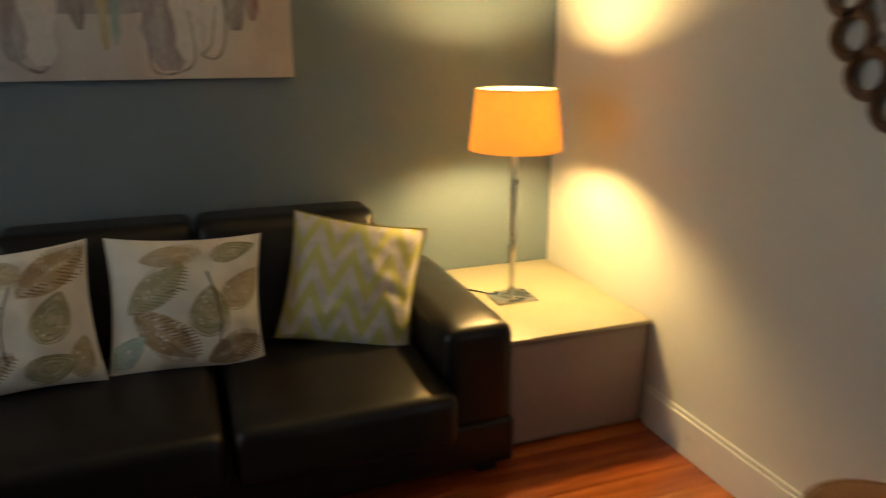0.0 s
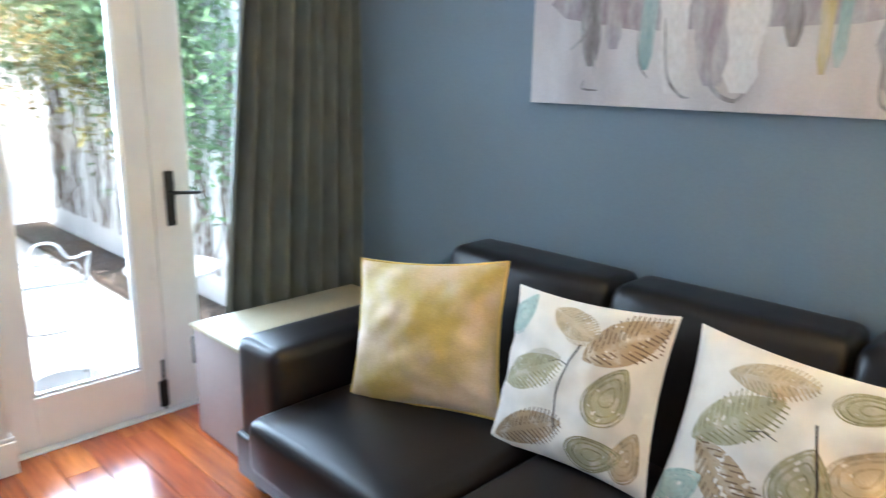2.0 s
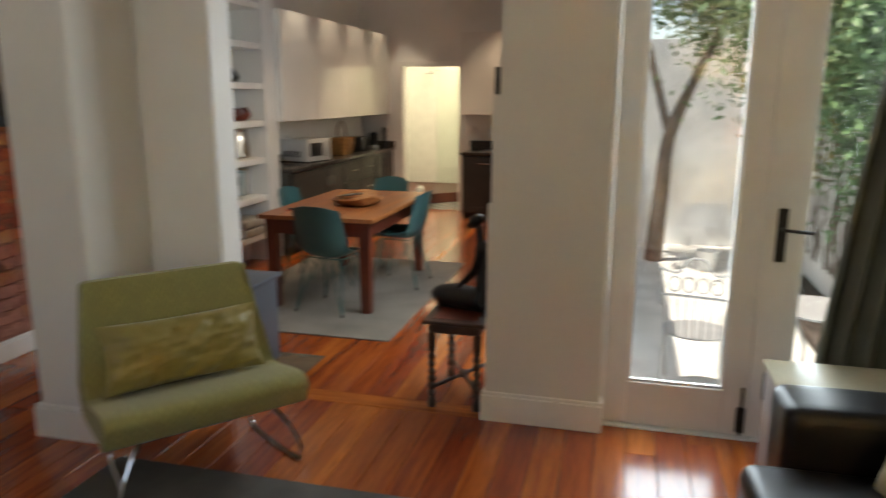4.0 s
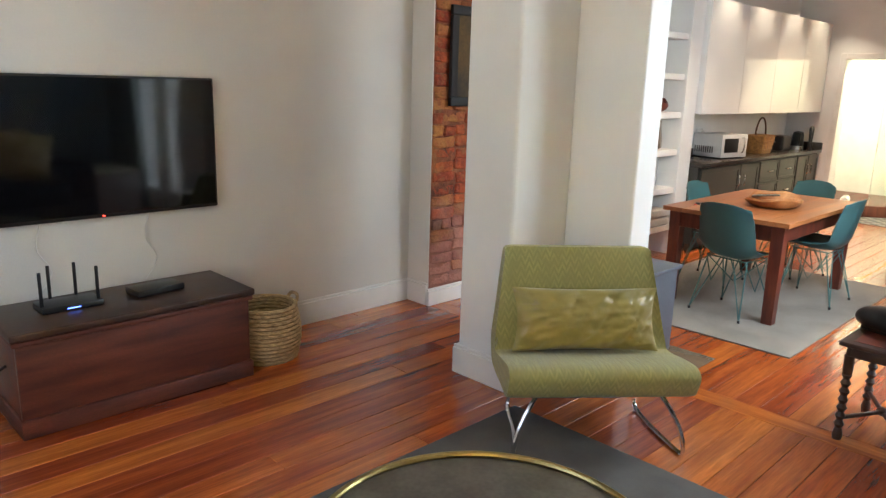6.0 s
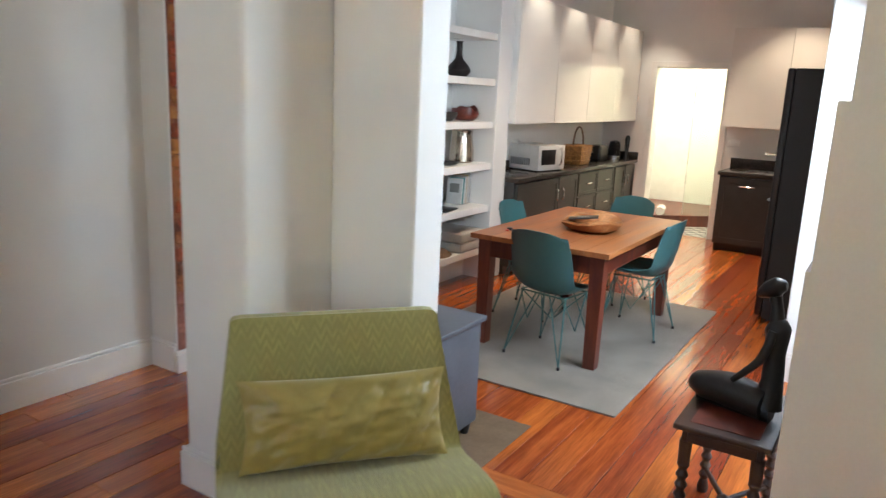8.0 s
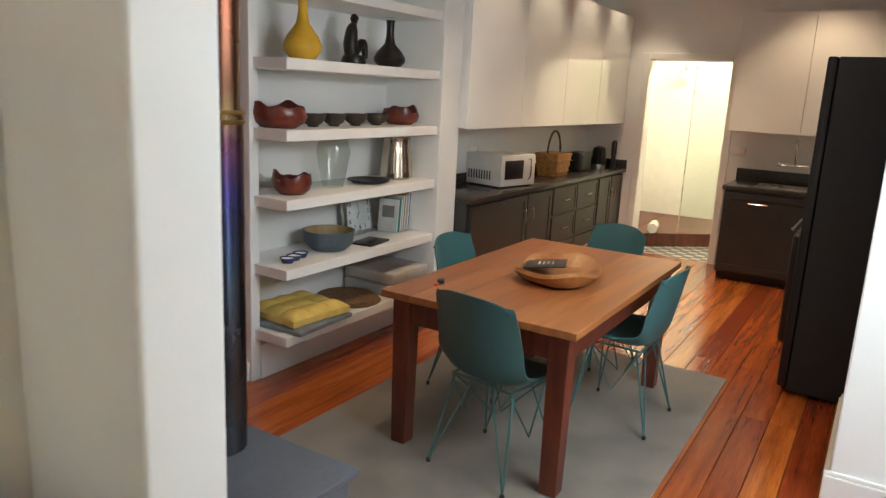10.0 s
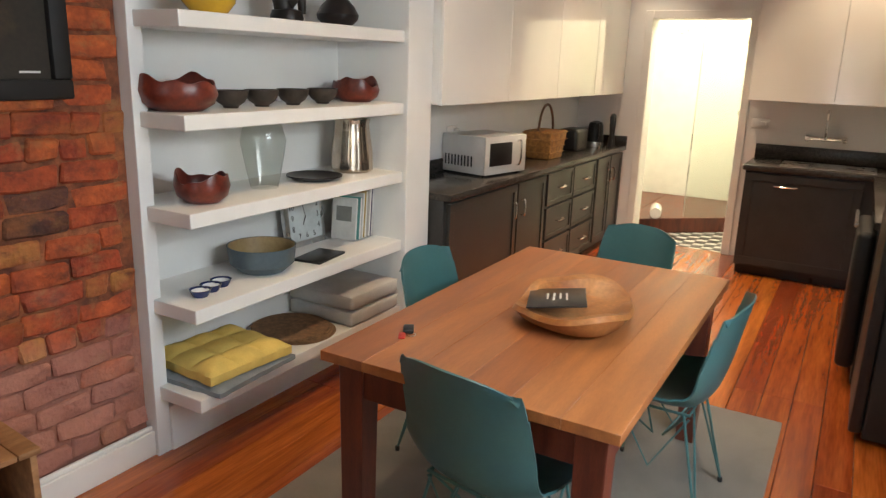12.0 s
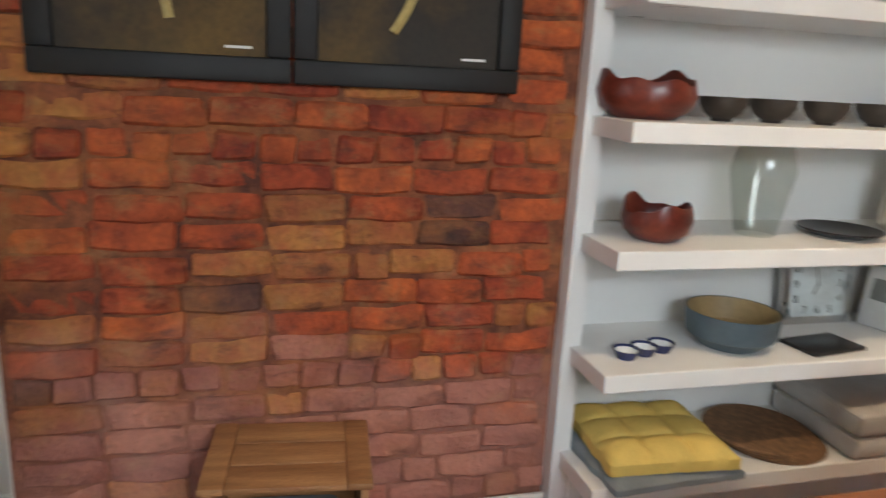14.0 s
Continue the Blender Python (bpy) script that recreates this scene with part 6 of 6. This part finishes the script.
def leaves(name, parent, centre, size, count, seed, mat, leaf_size=0.05):
    """Crown of many small folded leaves in uneven clumps."""
    rnd = random.Random(seed)
    verts, faces = [], []
    clumps = [(Vector((rnd.gauss(0, 0.42) * size[0], rnd.gauss(0, 0.42) * size[1], rnd.gauss(0, 0.42) * size[2])), rnd.uniform(0.1, 0.26)) for _ in range(46)]
    for _ in range(count):
        c, r = rnd.choice(clumps)
        p = Vector(centre) + c + Vector((rnd.gauss(0, r), rnd.gauss(0, r), rnd.gauss(0, r)))
        m = Euler((rnd.uniform(-1.2, 1.2), rnd.uniform(-1.2, 1.2), rnd.uniform(0, 6.3))).to_matrix()
        s = leaf_size * rnd.uniform(0.6, 1.3)
        b = len(verts)
        for q in ((-1, 0, 0), (0, -0.45, 0.12), (1, 0, 0), (0, 0.45, 0.12)):
            verts.append(p + m @ (Vector(q) * s))
        faces += [(b, b + 1, b + 2), (b, b + 2, b + 3)]
    me = bpy.data.meshes.new(name)
    me.from_pydata(verts, [], faces)
    me.materials.append(mat)
    ob = new(name, me)
    ob.parent = parent
    return ob


h = thing("creeper", "dense green creeper hanging over the garden wall", "creeper")
leaves("foliage", h, (-5.2, 3.45, 2.3), (1.6, 0.3, 0.75), 9000, 1, LEAF, 0.045)
leaves("foliage", h, (-7.0, 3.2, 2.5), (1.4, 0.5, 0.9), 6000, 2, LEAF, 0.05)
leaves("yellow_foliage", h, (-6.2, 3.4, 1.75), (1.1, 0.25, 0.4), 1400, 3, LEAF_Y, 0.045)
leaves("low_foliage", h, (-4.6, 3.58, 1.35), (1.4, 0.12, 0.7), 2600, 6, LEAF, 0.038)
t = thing("garden_tree", "small tree with forked trunk at the patio end", "tree")
part("trunk", bm_tube(smooth_path([(-7.9, 2.15, -0.35), (-7.9, 2.2, 0.6), (-7.85, 2.25, 1.2), (-7.8, 2.5, 1.9), (-7.7, 2.8, 2.6)]), 0.08, 10, radii=[0.11 - 0.0022 * i for i in range(33)]), BARK, t)
part("limb", bm_tube(smooth_path([(-7.85, 2.25, 1.2), (-7.9, 2.1, 1.7), (-8.0, 1.9, 2.4)]), 0.05, 8), BARK, t)
leaves("crown", t, (-7.8, 2.5, 2.9), (0.9, 0.7, 0.5), 5000, 9, LEAF, 0.05)


def garden_chair():
    c = thing("garden_chair", "weathered grey wrought-iron garden chair with scroll back", "garden chair", pose(-3.75, 2.28, -0.35, 0, 0, 80))
    wr = lambda pts, r=0.009, cl=False: part("bar", bm_tube(pts, r, 6, cl), WHITEIRON, c)
    for sx in (-1, 1):
        part("leg", bm_tube(smooth_path([(sx * 0.2, 0.2, 0), (sx * 0.21, 0.18, 0.22), (sx * 0.19, 0.2, 0.43)]), 0.011, 6), WHITEIRON, c)
        part("leg", bm_tube(smooth_path([(sx * 0.19, -0.25, 0), (sx * 0.18, -0.2, 0.43), (sx * 0.21, -0.25, 0.8), (sx * 0.23, -0.28, 0.92)]), 0.011, 6), WHITEIRON, c)
        part("armrest", bm_tube(smooth_path([(sx * 0.22, -0.24, 0.66), (sx * 0.26, -0.02, 0.68), (sx * 0.25, 0.17, 0.64), (sx * 0.21, 0.18, 0.43)]), 0.01, 6), WHITEIRON, c)
    part("seat", bm_lathe([(0, 0.43), (0.22, 0.43), (0.225, 0.44), (0, 0.445)], 28), WHITEIRON, c)
    wr(smooth_path([(-0.23, -0.28, 0.92), (-0.12, -0.29, 0.90), (-0.06, -0.29, 0.98), (0, -0.29, 1.0), (0.06, -0.29, 0.98), (0.12, -0.29, 0.90), (0.23, -0.28, 0.92)]))
    wr([(-0.21, -0.26, 0.74), (0.21, -0.26, 0.74)])
    for k in range(7):
        x = -0.15 + 0.05 * k
        wr([(x, -0.22, 0.44), (x * 1.1, -0.26, 0.74)], 0.006)
    for x in (-0.13, -0.045, 0.045, 0.13):
        wr([(x + 0.038 * math.cos(a), -0.275, 0.82 + 0.05 * math.sin(a)) for a in (i * math.pi / 8 for i in range(16))], 0.006, True)


garden_chair()
t = thing("garden_table", "round weathered grey iron garden table on the patio", "garden table", pose(-3.6, 3.02, -0.35))
part("top", bm_lathe([(0, 0.68), (0.3, 0.68), (0.305, 0.695), (0, 0.7)], 36), WHITEIRON, t)
for k in range(3):
    a = k * 2.1
    part("leg", bm_tube(smooth_path([(0.26 * math.cos(a), 0.26 * math.sin(a), 0), (0.08 * math.cos(a), 0.08 * math.sin(a), 0.35), (0.2 * math.cos(a), 0.2 * math.sin(a), 0.68)]), 0.01, 6), WHITEIRON, t)
single("plant_pot", bm_lathe([(0.09, 0), (0.13, 0.22), (0.14, 0.24), (0.12, 0.24), (0.1, 0.05), (0, 0.05)], 24), CHINA, "white plant pot standing on the patio", "plant pot", pose(-7.5, 2.75, -0.35))


# ---- pieces: checker tiles, floorboards, bricks ----
fl = bpy.data.objects["floor_shower_room"]
me = done("black_tile", bm_box(-0.05, -0.05, 0, 0.05, 0.05, 0.003), CHECKB)
for i in range(10):
    for j in range(12):
        if (i + j) % 2 == 0:
            o = new("floor_tile", me)
            o.parent = fl
            o.location = (-8.98 - 0.1 * i, -1.55 + 0.1 * j, -0.005)

floor_ob = bpy.data.objects["floor"]
rnd = random.Random(21)
plank_mesh = {}
y, row = -2.3, 0
while y < 3.45:
    w = 0.142
    x = 2.3
    x -= rnd.uniform(0.3, 3)
    first = 2.3
    crossed = y > 1.2
    end = -2.38 if y > 1.2 else -8.96
    while first > end:
        x0 = max(-8.97, x)
        if not crossed and x0 < -2.2:
            x0, crossed = -2.2, True
            x = -2.2
        L = round(first - x0, 2)
        if y > 1.2:
            x0 = max(-2.39, x0)
            L = round(first - x0, 2)
        if L > 0.02:
            if L not in plank_mesh:
                plank_mesh[L] = done("floorboard", bm_box(-L / 2 + 0.001, -w / 2 + 0.0012, -0.012, L / 2 - 0.001, w / 2 - 0.0012, 0, 0.002, 1), PLANK)
            o = new("floorboard", plank_mesh[L])
            o.parent = floor_ob
            o.location = ((first + x0) / 2, y + w / 2, rnd.uniform(-0.0006, 0.0006) - 0.0005)
        first = x0 if x0 != -2.2 else -2.342
        x = first - rnd.choice((2.4, 2.8, 3.2, 3.6))
    y += w

# cross boards where the two rooms meet
for y0, y1 in ((-2.0, -0.55), (-0.55, 1.08)):
    o = new("floorboard", done("floorboard", bm_box(-(y1 - y0) / 2 + 0.001, -0.0695, -0.012, (y1 - y0) / 2 - 0.001, 0.0695, 0, 0.002, 1), PLANK))
    o.parent = floor_ob
    o.location, o.rotation_euler = (-2.271, (y0 + y1) / 2, -0.0004), (0, 0, math.pi / 2)

wall = bpy.data.objects["wall_south_brick"]
rnd = random.Random(7)


def brick_mesh(L, seed):
    """Worn brick with dented faces and rounded arrises."""
    bm = bm_box(-L / 2, -0.05, -0.039, L / 2, 0.012, 0.039, 0.009, 1)
    bmesh.ops.subdivide_edges(bm, edges=[e for e in bm.edges if abs(e.verts[0].co.x - e.verts[1].co.x) > L * 0.6], cuts=3)
    for v in bm.verts:
        if v.co.y > -0.03:
            q = noise.noise_vector((v.co.x * 9 + seed, v.co.z * 14, seed * 2.7))
            v.co += Vector((q.x * 0.010, q.y * 0.014, q.z * 0.009))
    return bm


shapes = {}
for mat in (BRICK, BRICK_Y, BRICK_P, BRICK_D):
    for L in (0.225, 0.205, 0.11, 0.1):
        shapes[mat.name, L] = [done("brick", brick_mesh(L, s + L * 100), mat, True) for s in range(3)]
z, course = 0.17, 0
while z < H - 0.04:
    x = -2.215 - rnd.uniform(0, 0.02)
    header = course % 8 == 5
    while x > -3.83:
        L = rnd.choice((0.11, 0.1)) if header or rnd.random() < 0.08 else rnd.choice((0.225, 0.225, 0.205))
        if x - L < -3.835:
            L = 0.1
            if x - L < -3.85:
                break
        n = noise.noise((x * 1.3, z * 1.6, 3.3))
        p = rnd.random()
        mat = BRICK_D if p < 0.04 else BRICK_P if z < 0.62 + 0.15 * n and p < 0.85 else BRICK_Y if (n > 0.12 and p < 0.36) or p > 0.93 else BRICK
        o = new("brick", rnd.choice(shapes[mat.name, L]))
        o.parent = wall
        o.location = (x - L / 2, -2.041 + rnd.uniform(-0.009, 0.009), z + rnd.uniform(-0.008, 0.008))
        o.rotation_euler = (rnd.uniform(-0.05, 0.05), rnd.uniform(-0.025, 0.025), rnd.uniform(-0.02, 0.02))
        x -= L + rnd.uniform(0.0, 0.013)
    z += 0.0865
    course += 1
